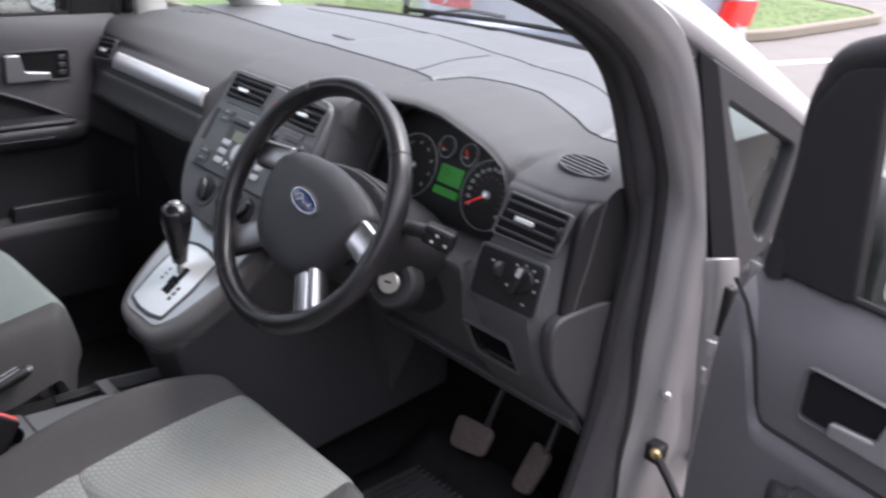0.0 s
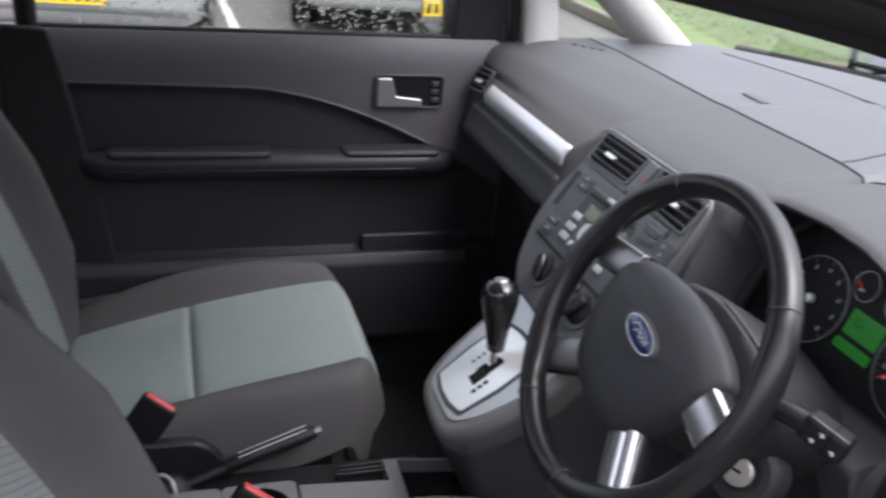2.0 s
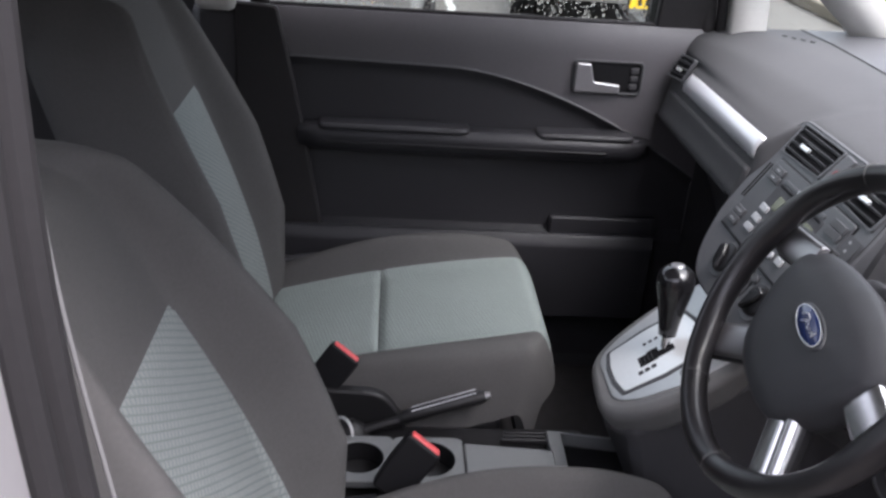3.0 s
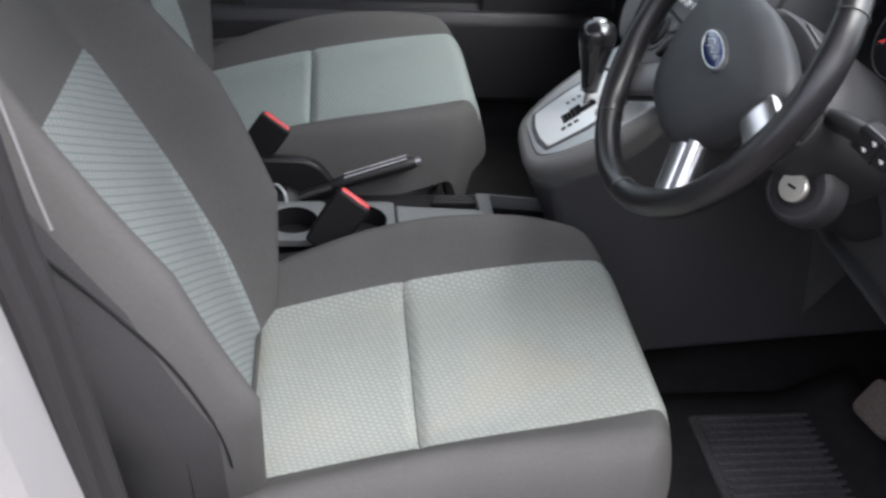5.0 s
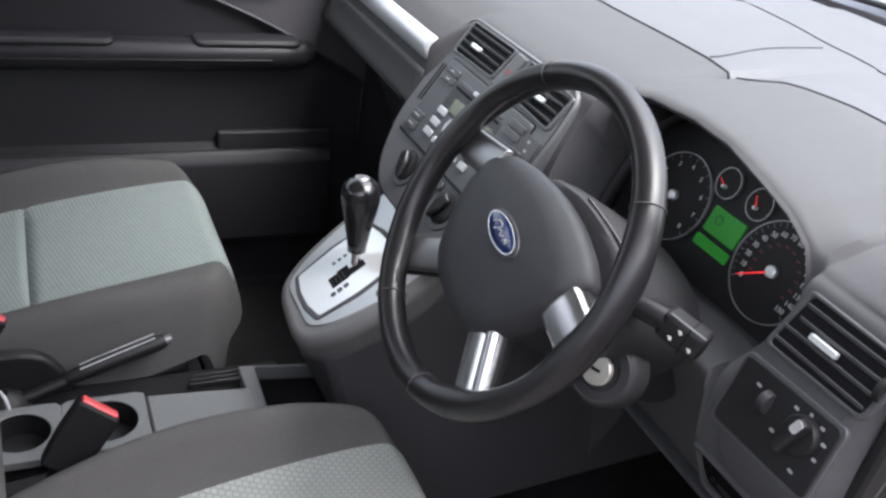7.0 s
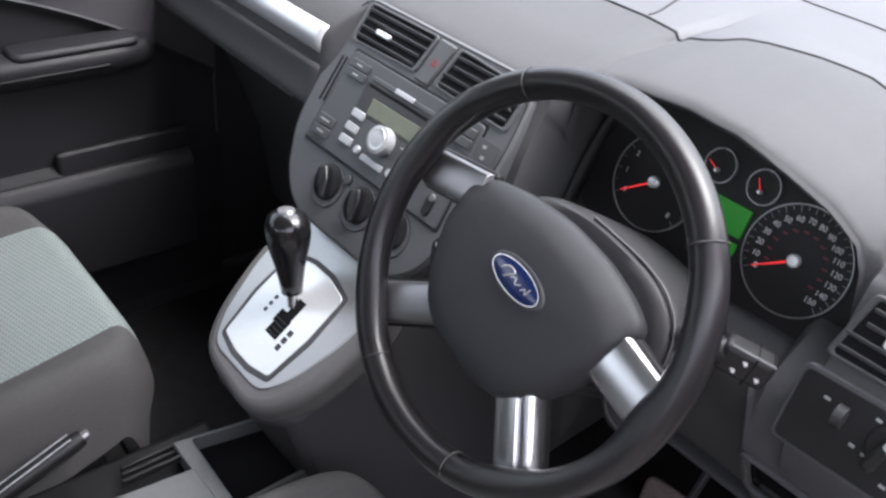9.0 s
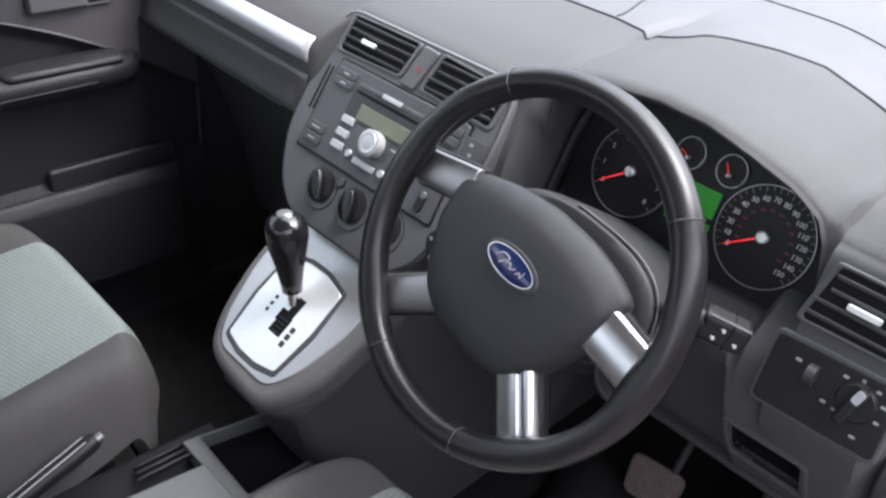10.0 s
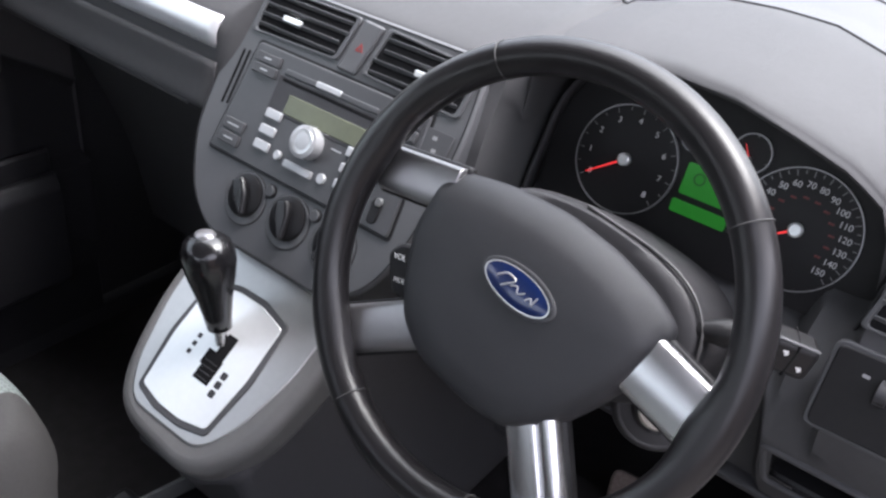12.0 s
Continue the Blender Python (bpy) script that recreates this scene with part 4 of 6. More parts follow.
for k, (cx, cy, r) in enumerate(cups):
    y0, y1 = ((-.575, -.455), (-.455, -.335))[k]
    sq = []
    for i in range(n):
        a = 2 * math.pi * (i + .5) / n
        dx, dy = math.cos(a), math.sin(a)
        tx = ((.098 if dx > 0 else -.022) - cx) / dx if abs(dx) > 1e-6 else 9
        ty = ((y1 if dy > 0 else y0) - cy) / dy if abs(dy) > 1e-6 else 9
        t = min(tx, ty)
        sq.append((cx + dx * t, cy + dy * t))
    inner = [(cx + r * math.cos(2 * math.pi * (i + .5) / n), cy + r * math.sin(2 * math.pi * (i + .5) / n)) for i in range(n)]
    part("cup_panel", prism(bmesh.new(), sq, TZ - .014, TZ, None, hole=inner), TUNNELG, tunnel, "grey cup holder panel", bevel=.0015)
    # well coloured near black to carry the shade inside it
    part("cup", loft(bmesh.new(), [[Vector((cx + (x - cx) * q, cy + (y - cy) * q, z)) for x, y in inner] for q, z in ((1.0, TZ - .001), (.97, TZ - .03), (.93, TZ - .075), (.4, TZ - .08), (.02, TZ - .08))], caps=False), VOID, tunnel, "round cup well, near black for its shade")
part("tunnel_cover", prism(bmesh.new(), rounded([(-.010, -.332), (.098, -.332), (.098, -.176), (.004, -.176)], .005), TZ - .014, TZ - .001), TUNNELG, tunnel, "grey cover", bevel=.003)
part("cover_gap", box(bmesh.new(), (.044, -.3335, TZ - .006), (.106, .002, .010)), BLACK, tunnel)
tr = rounded([(-.057, -.180), (.098, -.180), (.094, -.036), (-.036, -.036)], .004)
well = rounded([(-.049, -.154), (.091, -.158), (.088, -.040), (-.030, -.040)], .004)
part("tray_frame", prism(bmesh.new(), tr, TZ - .03, TZ - .004, None, hole=well), TUNNELG, tunnel, "grey tray frame", bevel=.0015)
# tray floor darkened in colour for the shade down there
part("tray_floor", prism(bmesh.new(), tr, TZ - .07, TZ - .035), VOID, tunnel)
for i in range(3):
    part("slide", box(bmesh.new(), (-.034 - i * .016, -.215, TZ - .014 - .004 * i), (.006, .10 - .01 * i, .012), pose(0, 0, 0)), BLACK, tunnel, bevel=.002)
part("cable", tube(bmesh.new(), curve_on([(-.055, -.57, .50), (-.045, -.545, .517), (-.03, -.53, .512), (-.02, -.525, .495)], 5), .003, n=8), PALE, tunnel, "thin grey cable")

# handbrake
hb = thing("handbrake", (-.075, -.5, .47), "dark grey handbrake lever with a silver button", "handbrake")
p0, p1 = Vector((-.062, -.53, .470)), Vector((-.090, -.292, .540))
d = (p1 - p0).normalized()
part("handbrake_root", tube(bmesh.new(), [p0, p0.lerp(p1, .25), p0.lerp(p1, .45)], [.010, .009, .009], n=12), BLACK, hb, "black lever root")
part("handbrake_grip", tube(bmesh.new(), [p0.lerp(p1, t) + Vector((0, 0, .004 * math.sin(math.pi * t))) for t in (.36, .40, .6, .8, .95, 1)], [.009, .0125, .0135, .0140, .0135, .011], n=16), KNOB, hb, "dark grey grip")
part("release_button", tube(bmesh.new(), [p1 - d * .002, p1 + d * .009, p1 + d * .011], [.0070, .0066, .004], n=14), HANDLE, hb, "silver release button")
for sx in (-1, 1):
    part("grip_edge", tube(bmesh.new(), [p0.lerp(p1, t) + Vector((sx * .006, 0, .0165)) for t in (.45, .6, .8, .93)], .0011, n=6), PALE, hb, "pale line along the grip")
part("gaiter", lathe(bmesh.new(), [(.034, 0), (.030, .02), (.020, .035), (.014, .04)], pose(-.062, -.525, .455, 20), 20), BLACK, hb, "black gaiter")


def buckle(x, y, z, tilt, turn, foot):
    b = thing("seat_belt_buckle", foot, "black seat belt buckle with a red release button", "buckle", "seat belt buckles")
    m = pose(x, y, z, tilt, 0, turn) @ pose(0, 0, 0, 0, 0, 62)
    part("buckle_body", prism(bmesh.new(), rounded([(-.026, -.098), (.026, -.098), (.031, -.05), (.031, .003), (-.031, .003), (-.031, -.05)], .007), -.0135, .0135, m @ pose(0, 0, 0, 90)), BUCKLE, b, bevel=.004)
    part("release_button", prism(bmesh.new(), rrect(-.026, -.0095, .026, .0085, .003), .0, .006, m), RED, b, "red release button", bevel=.002)
    part("latch_slot", prism(bmesh.new(), rrect(-.020, .0085, .020, .0105, .001), .0, .0038, m), VOID, b)
    top = m @ Vector((0, 0, -.09))
    part("buckle_strap", tube(bmesh.new(), [top, top.lerp(Vector(foot), .5) + Vector((0, -.01, 0)), Vector(foot)], .012, n=8), BUCKLE, b)
    return b


buckle(.133, -.410, .600, -38, 18, (.118, -.47, .43))
buckle(-.128, -.545, .598, -38, 18, (-.135, -.62, .43))


# ---- seats ----
def seat(cx, y0, z0, label, worn, back_tilt=22, seam_v=.405, high=1.0, length=.565, bolster=.108):
    """A front seat. cx: its middle; y0, z0: the cushion's crease at the back."""
    th = thing("front_seat", (cx, y0 + .25, .2), label, "car seat", "front seats")
    L, HW = length, .268
    slope = math.tan(radians(12))

    def swell(v):
        """Height of the side bolster along the cushion."""
        return .62 + .48 * math.sin(math.pi / 2 * v / .4) if v < .4 else .1 + math.cos(math.pi / 2 * (v - .4) / .6)

    def top(u, v):
        """u -1..1 across, v 0..1 from back to front."""
        a = abs(u)
        side = .055 * math.exp(-((a - .80) / .16) ** 2) * (high if u < 0 else high * .5) * swell(v)
        edge = -.10 * max(0, (a - .88) / .12) ** 2.4
        front = -.11 * max(0, (v - .90) / .10) ** 2.4
        crown = .007 * math.sin(math.pi * min(v / .9, 1)) * (1 - a)
        dip = -.007 * math.exp(-((v - seam_v) / .012) ** 2) * max(0, 1 - (a / .66) ** 6)
        w = HW * (1 - .03 * max(0, v - .7) / .3) * (1 - (.11 if u < 0 else .04) * max(0, (v - .78) / .22) ** 2.4)
        return Vector((cx + u * w, y0 + v * L - .10 * max(0, a - .45) ** 2 * max(0, (v - .7) / .3) * 2, z0 + slope * v * L + side + edge + front + crown + dip))

    bm = bmesh.new()
    NU, NV = 60, 64
    vs = grid(bm, lambda u, v: top(2 * u - 1, v), NU, NV)
    border = [vs[i][0] for i in range(NU + 1)] + [vs[NU][j] for j in range(1, NV + 1)] + [vs[i][NV] for i in range(NU - 1, -1, -1)] + [vs[0][j] for j in range(NV - 1, 0, -1)]
    prev = border
    for k, dz in ((1.008, .05), (.99, .10), (.95, .125)):
        low = [bm.verts.new((cx + (v.co.x - cx) * k, y0 + .25 + (v.co.y - y0 - .25) * (k if v.co.y > y0 + .3 else 1), min(v.co.z - .02, z0 + .06 - dz + (v.co.y - y0) * .17))) for v in border]
        for i in range(len(border)):
            j = (i + 1) % len(border)
            bm.faces.new((prev[i], low[i], low[j], prev[j]))
        prev = low
    bm.faces.new(prev)
    part("cushion", bm, CLOTH, th, "dark grey cloth cushion", angle=70)
    m_ins = INSERT_WORN if worn else INSERT
    for nm, v0, v1 in (("cushion_insert_rear", .01, seam_v - .0012), ("cushion_insert_front", seam_v + .0012, .975)):
        bm = bmesh.new()

        def f(u, v):
            e = min(u * .32, (1 - u) * .32, v * (v1 - v0) * L, (1 - v) * (v1 - v0) * L)
            p = top((2 * u - 1) * (.61 - .0 * v), v0 + (v1 - v0) * v)
            return p + Vector((0, .0, .0040 * min(1, e / .014) ** .5 + .0004))
        grid(bm, f, 40, 40, (.32, (v1 - v0) * L))
        part(nm, bm, m_ins, th, "light woven cloth panel" + (", stained and worn" if worn else ""), angle=70)
    # backrest
    H = .78
    B = pose(cx, y0 + .005, z0 - .02, back_tilt)

    def back(u, v, off=0):
        a = abs(u)
        w = .268 * max(.3, (1 - (v / 1.02) ** 4)) ** .5 * (1 - .26 * (max(0, .45 - v) / .45) ** 1.8)
        b_ = min(1, max(0, (a - .58) / .26))
        bol = bolster * b_ * b_ * (3 - 2 * b_) * (1 - .8 * max(0, v - .5) / .5) * min(1, .25 + v * 3)
        edge = -.10 * max(0, (a - .88) / .12) ** 2.2
        topr = -.10 * max(0, (v - .9) / .1) ** 2
        belly = .014 * math.sin(math.pi * min(1, v / .7)) * (1 - a)
        return B @ Vector((u * w, bol + edge + topr + belly + off, v * H))

    bm = bmesh.new()
    NU, NV = 56, 56
    vs = grid(bm, lambda u, v: back(2 * u - 1, v), NU, NV)
    border = [vs[i][0] for i in range(NU + 1)] + [vs[NU][j] for j in range(1, NV + 1)] + [vs[i][NV] for i in range(NU - 1, -1, -1)] + [vs[0][j] for j in range(NV - 1, 0, -1)]
    prev = border
    for k, dy in ((1.0, -.03), (.97, -.07), (.88, -.10)):
        ext = B.to_3x3() @ Vector((0, dy, 0))
        cb = B @ Vector((0, 0, H / 2))
        low = [bm.verts.new(cb + (v.co - cb) * k + ext) for v in border]
        for i in range(len(border)):
            j = (i + 1) % len(border)
            bm.faces.new((prev[i], low[i], low[j], prev[j]))
        prev = low
    bm.faces.new(prev)
    br_ = part("backrest", bm, CLOTH, th, "dark grey cloth backrest with side bolsters", angle=70)
    if worn:
        # darker side cloth below a curved seam on the door side
        edge_y = [(.45, -.555), (.60, -.566), (.685, -.583), (.75, -.610), (.811, -.650), (.863, -.693), (.92, -.745)]
        br_.data.materials.append(SIDECLOTH)
        for p in br_.data.polygons:
            c = p.center
            if c.x > cx + .19 and c.y < lerp(edge_y, c.z) and c.z < .95:
                p.material_index = 1
        line = curve_on([(.638, -.562, .56), (.651, -.567, .62), (.661, -.583, .685), (.6655, -.610, .75), (.6655, -.650, .811), (.6615, -.693, .863), (.655, -.745, .92)], 5)
        part("side_seam", tube(bmesh.new(), line, .0016, n=6), BLACK, th, "dark sewn seam on the bolster")
    bm = bmesh.new()

    def g(u, v):
        e = min(u * .3, (1 - u) * .3, v * .45, (1 - v) * .45)
        return back((2 * u - 1) * (.66 - .06 * v), .03 + v * .635, .0040 * min(1, e / .012) ** .5)
    grid(bm, g, 30, 40, (.30, .50))
    part("backrest_insert", bm, INSERT_BACK, th, "light ribbed cloth panel", angle=70)
    for u in (-.985, .985) if worn else ():
        pts = [back(u * (1 - .0 * t), t, -.012) for t in [.05 + .85 * i / 24 for i in range(25)]]
        part("piping", tube(bmesh.new(), pts, .0018, n=6), BLACK, th)
    bm = bmesh.new()
    box(bm, (cx, y0 + .26, z0 - .10), (.44, .44, .10))
    part("seat_base", bm, DARK, th, "black plastic seat base", bevel=.015)
    for sx in (-1, 1):
        bm = bmesh.new()
        box(bm, (cx + sx * .17, y0 + .24, .225), (.04, .60, .05))
        box(bm, (cx + sx * .17, y0 + .24, .31), (.02, .50, .14))
        part("seat_rail", bm, BLACK, th, bevel=.004)
    part("adjuster_bar", tube(bmesh.new(), curve_on([(cx - .15, y0 + .50, .30), (cx - .14, y0 + .56, .32), (cx + .14, y0 + .56, .32), (cx + .15, y0 + .50, .30)], 4), .006, n=8), BLACK, th)
    # hinge cover between the cushion and the backrest
    ZX = Matrix(((0, 0, 1, 0), (1, 0, 0, 0), (0, 1, 0, 0), (0, 0, 0, 1)))
    for sx in (-1, 1):
        xa = cx + sx * .272
        part("recliner_cover", prism(bmesh.new(), rounded([(y0 - .06, z0 - .14), (y0 - .07, z0 + .03), (y0 + .10, z0 + .055), (y0 + .25, z0 + .052), (y0 + .30, z0 - .02), (y0 + .27, z0 - .14)], .035), xa - .012, xa + .012, ZX), LOWER if sx * cx > 0 else BLACK, th, "dark plastic hinge cover", bevel=.006, seg=3)
    return th


seat(.412, -.56, .449, "dark grey cloth driver's seat with worn light grey woven panels", True, 22, .390, high=1.7, length=.575)
seat(-.374, -.725, .488, "dark grey cloth passenger seat with light grey woven panels", False, 17, .405, high=1.25, length=.590, bolster=.075)


# ---- doors ----
def door(name, label, m, handed, is_open):
    """A front door in its own frame: x outwards from the lining, y forwards, z up; m takes it to its place."""
    th = thing(name, m @ Vector((.04, -.2, .2)), label, "car door", "front doors")
    ZB = 1.088

    def inner(y, z):
        """Depth of the lining at a place."""
        arch = arch_z(y)
        x = 0.0
        if z < arch:
            x += .014 * min(1, (arch - z) / .02)
        if is_open:
            x += .056 * max(0, (z - .945) / .143) ** 2.3 - (.026 * min(1, (arch - z) / .02) if z < arch else 0)
        elif z > 1.0:
            x += .02 * ((z - 1.0) / .09) ** 3
        if z < .60:
            x -= .028 * min(1, (.60 - z) / .012) * min(1, max(0, (z - .36) / .05))
        return x

    def arch_z(y):
        """Height of the curved line between the upper and the lower lining."""
        if is_open:
            return lerp(FRONT_EDGE, y)
        return .985 - .02 * (y + .70) - .55 * max(0, y + .36) ** 1.75

    ys = [-.775 + i * .0175 for i in range(52)] + [.128, .138, .146, .153, .160, .166, .172, .178, .185, .192, .199, .206, .214, .223, .232, .240]
    fixed = [.24, .30, .34, .37, .40, .45, .50, .55, .58, .586, .592, .597, .602, .62]
    low, bm = bmesh.new(), bmesh.new()
    lv, vs = [], []
    for y in ys:
        a = arch_z(y)
        lv.append([low.verts.new(m @ Vector((inner(y, z), y, z))) for z in fixed + [.62 + (a - .62) * k for k in (.2, .4, .6, .75, .85, .90, .93, .96, .98, 1)]])
        vs.append([bm.verts.new(m @ Vector((inner(y, z), y, z))) for z in [a + (ZB - a) * k for k in (0, .06, .15, .3, .45, .6, .7, .78, .86, .92, .96, 1)]])
    for i in range(len(ys) - 1):
        for g, rows in ((low, lv), (bm, vs)):
            for j in range(len(rows[0]) - 1):
                g.faces.new((rows[i][j], rows[i + 1][j], rows[i + 1][j + 1], rows[i][j + 1]))
    dx = .022 if is_open else 0
    back = [(.045 + dx, ZB), (.11, .95), (.13, .6), (.11, .3), (.08, .24)]
    bv = [[bm.verts.new(m @ Vector((x, y, z))) for x, z in back] for y in ys]
    bl = [bm.verts.new(m @ Vector((inner(y, .24), y, .24))) for y in ys]
    for i in range(len(ys) - 1):
        bm.faces.new((vs[i][-1], vs[i + 1][-1], bv[i + 1][0], bv[i][0]))
        for j in range(len(back) - 1):
            bm.faces.new((bv[i][j], bv[i + 1][j], bv[i + 1][j + 1], bv[i][j + 1]))
        bm.faces.new((bv[i][-1], bv[i + 1][-1], bl[i + 1], bl[i]))
    for i in (0, len(ys) - 1):
        bm.faces.new([bl[i], vs[i][0]] + vs[i][1:] + bv[i])
    lining = part("door_lining", bm, DOORTOP, th, "dark grey grained upper door lining", angle=40)
    # lit and shaded colours of one lining: lighter outdoors, darker inside the cabin
    part("lower_lining", low, DOORTOP if is_open else DOORP, th, "plastic lower door lining, lighter grey for open daylight" if is_open else "cloth and plastic lower door lining, cabin shade in its dark colour", angle=40)
    pts = [m @ Vector((-.0005, y, arch_z(y) + .001)) for y in ys]
    part("lining_edge", tube(bmesh.new(), pts, .003, n=6), BLACK if is_open else PLASTIC, lining)
    part("window_seal", tube(bmesh.new(), [m @ Vector((.030 + dx, -.77 + i * .098, ZB + .002)) for i in range(11)], .006, n=8), SEAL, th, "black rubber window seal")
    # armrest with its pull recess
    arm = rounded([(.012, .772), (-.030, .782), (-.050, .802), (-.055, .828), (-.040, .843), (.012, .843)], .014)
    bm = bmesh.new()
    loft(bm, [[m @ Vector((.012 + (x - .012) * k, y, .813 + (z - .813) * (.55 + .45 * k))) for x, z in arm] for y, k in ((-.70, .15), (-.68, .7), (-.63, 1), (-.1, 1.0), (.04, 1), (.085, .85), (.11, .5), (.12, .15))])
    ar = part("armrest", bm, DOORP, th, "padded dark armrest", angle=50)
    for y0_, y1_ in ((-.64, -.300), (-.150, .075)):
        part("arm_pad", prism(bmesh.new(), rrect(y0_, -.05, y1_, .012, .02), .836, .851, m @ Matrix(((0, 1, 0, 0), (1, 0, 0, 0), (0, 0, 1, 0), (0, 0, 0, 1)))), DOORP, ar, bevel=.007, seg=3)
    pts = [m @ Vector((-.0545, y, .812)) for y in [-.62 + i * .07 for i in range(10)]]
    part("arm_line", tube(bmesh.new(), pts, .0022, n=6), BLACK, ar)
    # handle
    X = m @ Matrix(((0, 0, -1, 0), (1, 0, 0, 0), (0, 1, 0, 0), (0, 0, 0, 1)))
    hf, hz = (.026, -.004) if is_open else (0, 0)
    bez = rrect(-.078, .937 + hz, .082 + hf, 1.012 + hz, .010)
    hd = part("handle_bezel", prism(bmesh.new(), bez, -.004, .006, X, hole=grow(bez, -.006)), PLASTIC, th, "grey handle surround", bevel=.002)
    # flat black sheet in place of the shade in the handle recess
    part("handle_recess", prism(bmesh.new(), rrect(-.072, .943 + hz, .076 + hf, 1.006 + hz, .008), -.004, .0015, X), VOID, hd)
    part("door_handle", prism(bmesh.new(), rounded([(y + hf, z + hz) for y, z in ((-.074 - hf, .940), (.030, .940), (.030, .960), (-.030, .966), (-.040, 1.006), (-.074 - hf, 1.006))], .006), .002, .014, X), HANDLE, hd, "satin silver door handle", bevel=.004, seg=3)
    for z in () if is_open else (.956, .974, .992):
        part("lock_button", prism(bmesh.new(), rrect(.052, z - .006, .070, z + .006, .003), .0, .006, X), DARK, hd, bevel=.0015)
    # door pocket edge and speaker
    bm = bmesh.new()
    loft(bm, [[m @ Vector((x, y, z)) for x, z in rounded([(-.050, .575), (-.036, .600), (-.020, .600), (-.020, .36), (-.042, .38)], .008)] for y in (-.765, -.3, 0, .16)])
    part("door_pocket", bm, DOORP, th, "dark door pocket", bevel=.002)
    part("pocket_end", prism(bmesh.new(), rrect(-.09, .585, .17, .634, .008), -.01, .008, X), DOORP, th, bevel=.006)
    part("kick_line", tube(bmesh.new(), [m @ Vector((-.036, -.5 + i * .07, .395)) for i in range(10)], .0022, n=6), PLASTIC, th)
    # window frame
    fr = curve_on([(.035, .218, ZB - .01), (.025, .200, 1.22), (.0, .178, 1.34), (-.015, .115, 1.395), (-.045, -.15, 1.45), (-.06, -.60, 1.465), (-.05, -.75, 1.42), (.03, -.77, ZB - .01)], 6)
    bm = bmesh.new()
    tube(bm, [m @ (p + Vector((dx, 0, 0))) for p in fr], .021, n=10)
    part("window_frame", bm, SEAL, th, "black window frame", angle=60)
    # corner panel ahead of the glass, behind the mirror
    part("mirror_panel", prism(bmesh.new(), rounded([(.098, ZB - .005), (.228, ZB - .005), (.205, 1.22), (.186, 1.32), (.150, 1.372), (.100, 1.385)], .014), -.044 - dx, -.020 - dx, X @ Matrix(((1, 0, 0, 0), (0, 1, 0, 0), (0, .17, 1, -.17 * ZB), (0, 0, 0, 1)))), SEAL, th, "black corner panel behind the mirror", bevel=.006)
    bm = bmesh.new()
    prism(bm, rounded([(-.76, ZB - .02), (.20, ZB - .02), (.185, 1.32), (.11, 1.385), (-.15, 1.44), (-.60, 1.455), (-.75, 1.41)], .02), -.034 - dx, -.030 - dx, X)
    gl = part("door_glass", bm, GLASS, th, "clear side window wet with rain")
    gl.visible_shadow = False
    # mirror
    mm = m @ pose(.19, .135, 1.128)
    bm = bmesh.new()
    loft(bm, [[mm @ Vector((x * k, y, z * k)) for x, z in rounded([(-.105, -.075), (.115, -.070), (.125, .03), (.09, .09), (-.06, .085), (-.11, .03)], .035, 5)] for k, y in ((.96, -.035), (1.0, -.02), (1.0, .01), (.85, .06), (.5, .10), (.15, .115))])
    mi = part("mirror_housing", bm, SEAL, th, "black mirror housing")
    bm = bmesh.new()
    prism(bm, [(x * .76, z * .76) for x, z in rounded([(-.105, -.075), (.115, -.070), (.125, .03), (.09, .09), (-.06, .085), (-.11, .03)], .035, 5)], .030, .037, mm @ pose(0, 0, 0, 90))
    part("mirror_glass", bm, MIRROR, mi, "mirror glass")
    part("mirror_arm", tube(bmesh.new(), [m @ Vector((.05, .17, 1.10)), m @ Vector((.13, .16, 1.10))], .022, n=10), SEAL, mi)
    # painted skin
    bm = bmesh.new()
    grid(bm, lambda u, v: m @ Vector((.085 + .055 * math.sin(math.pi * min(v * .9 + .05, 1)) - .04 * v, -.785 + u * 1.045, .22 + v * .86)), 10, 12)
    sk = part("door_skin", bm, PAINT, th, "silver painted outer skin")
    sk.modifiers.new("solid", 'SOLIDIFY').thickness = .003
    return th


FRONT_EDGE = [(-.78, .96), (-.40, .93), (-.15, .893), (.06, .893), (.140, .893), (.156, .896), (.166, .915), (.178, .955), (.190, .998), (.214, 1.043), (.240, 1.070), (.26, 1.078)]
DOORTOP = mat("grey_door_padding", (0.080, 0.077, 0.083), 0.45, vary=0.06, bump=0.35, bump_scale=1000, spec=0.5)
DOORP = mat("dark_door_plastic", (0.023, 0.023, 0.026), 0.5, vary=0.06, bump=0.35, bump_scale=1000, spec=0.4)
MIRROR = mat("mirror_silver", (.85, .85, .85), .02, metal=1.0, vary=0)
flip = Matrix(((-1, 0, 0, 0), (0, 1, 0, 0), (0, 0, 1, 0), (0, 0, 0, 1)))
door("passenger_door", "closed dark grey passenger door with a silver handle and wet window", Matrix.Translation((-.715, 0, 0)) @ flip, -1, False)
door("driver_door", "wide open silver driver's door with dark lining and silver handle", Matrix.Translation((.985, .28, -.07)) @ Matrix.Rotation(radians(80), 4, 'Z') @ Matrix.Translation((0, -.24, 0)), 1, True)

# dark edge of the middle pillar over the rear of the passenger door
XK = Matrix(((0, 0, 1, 0), (1, 0, 0, 0), (0, 1, 0, 0), (0, 0, 0, 1)))
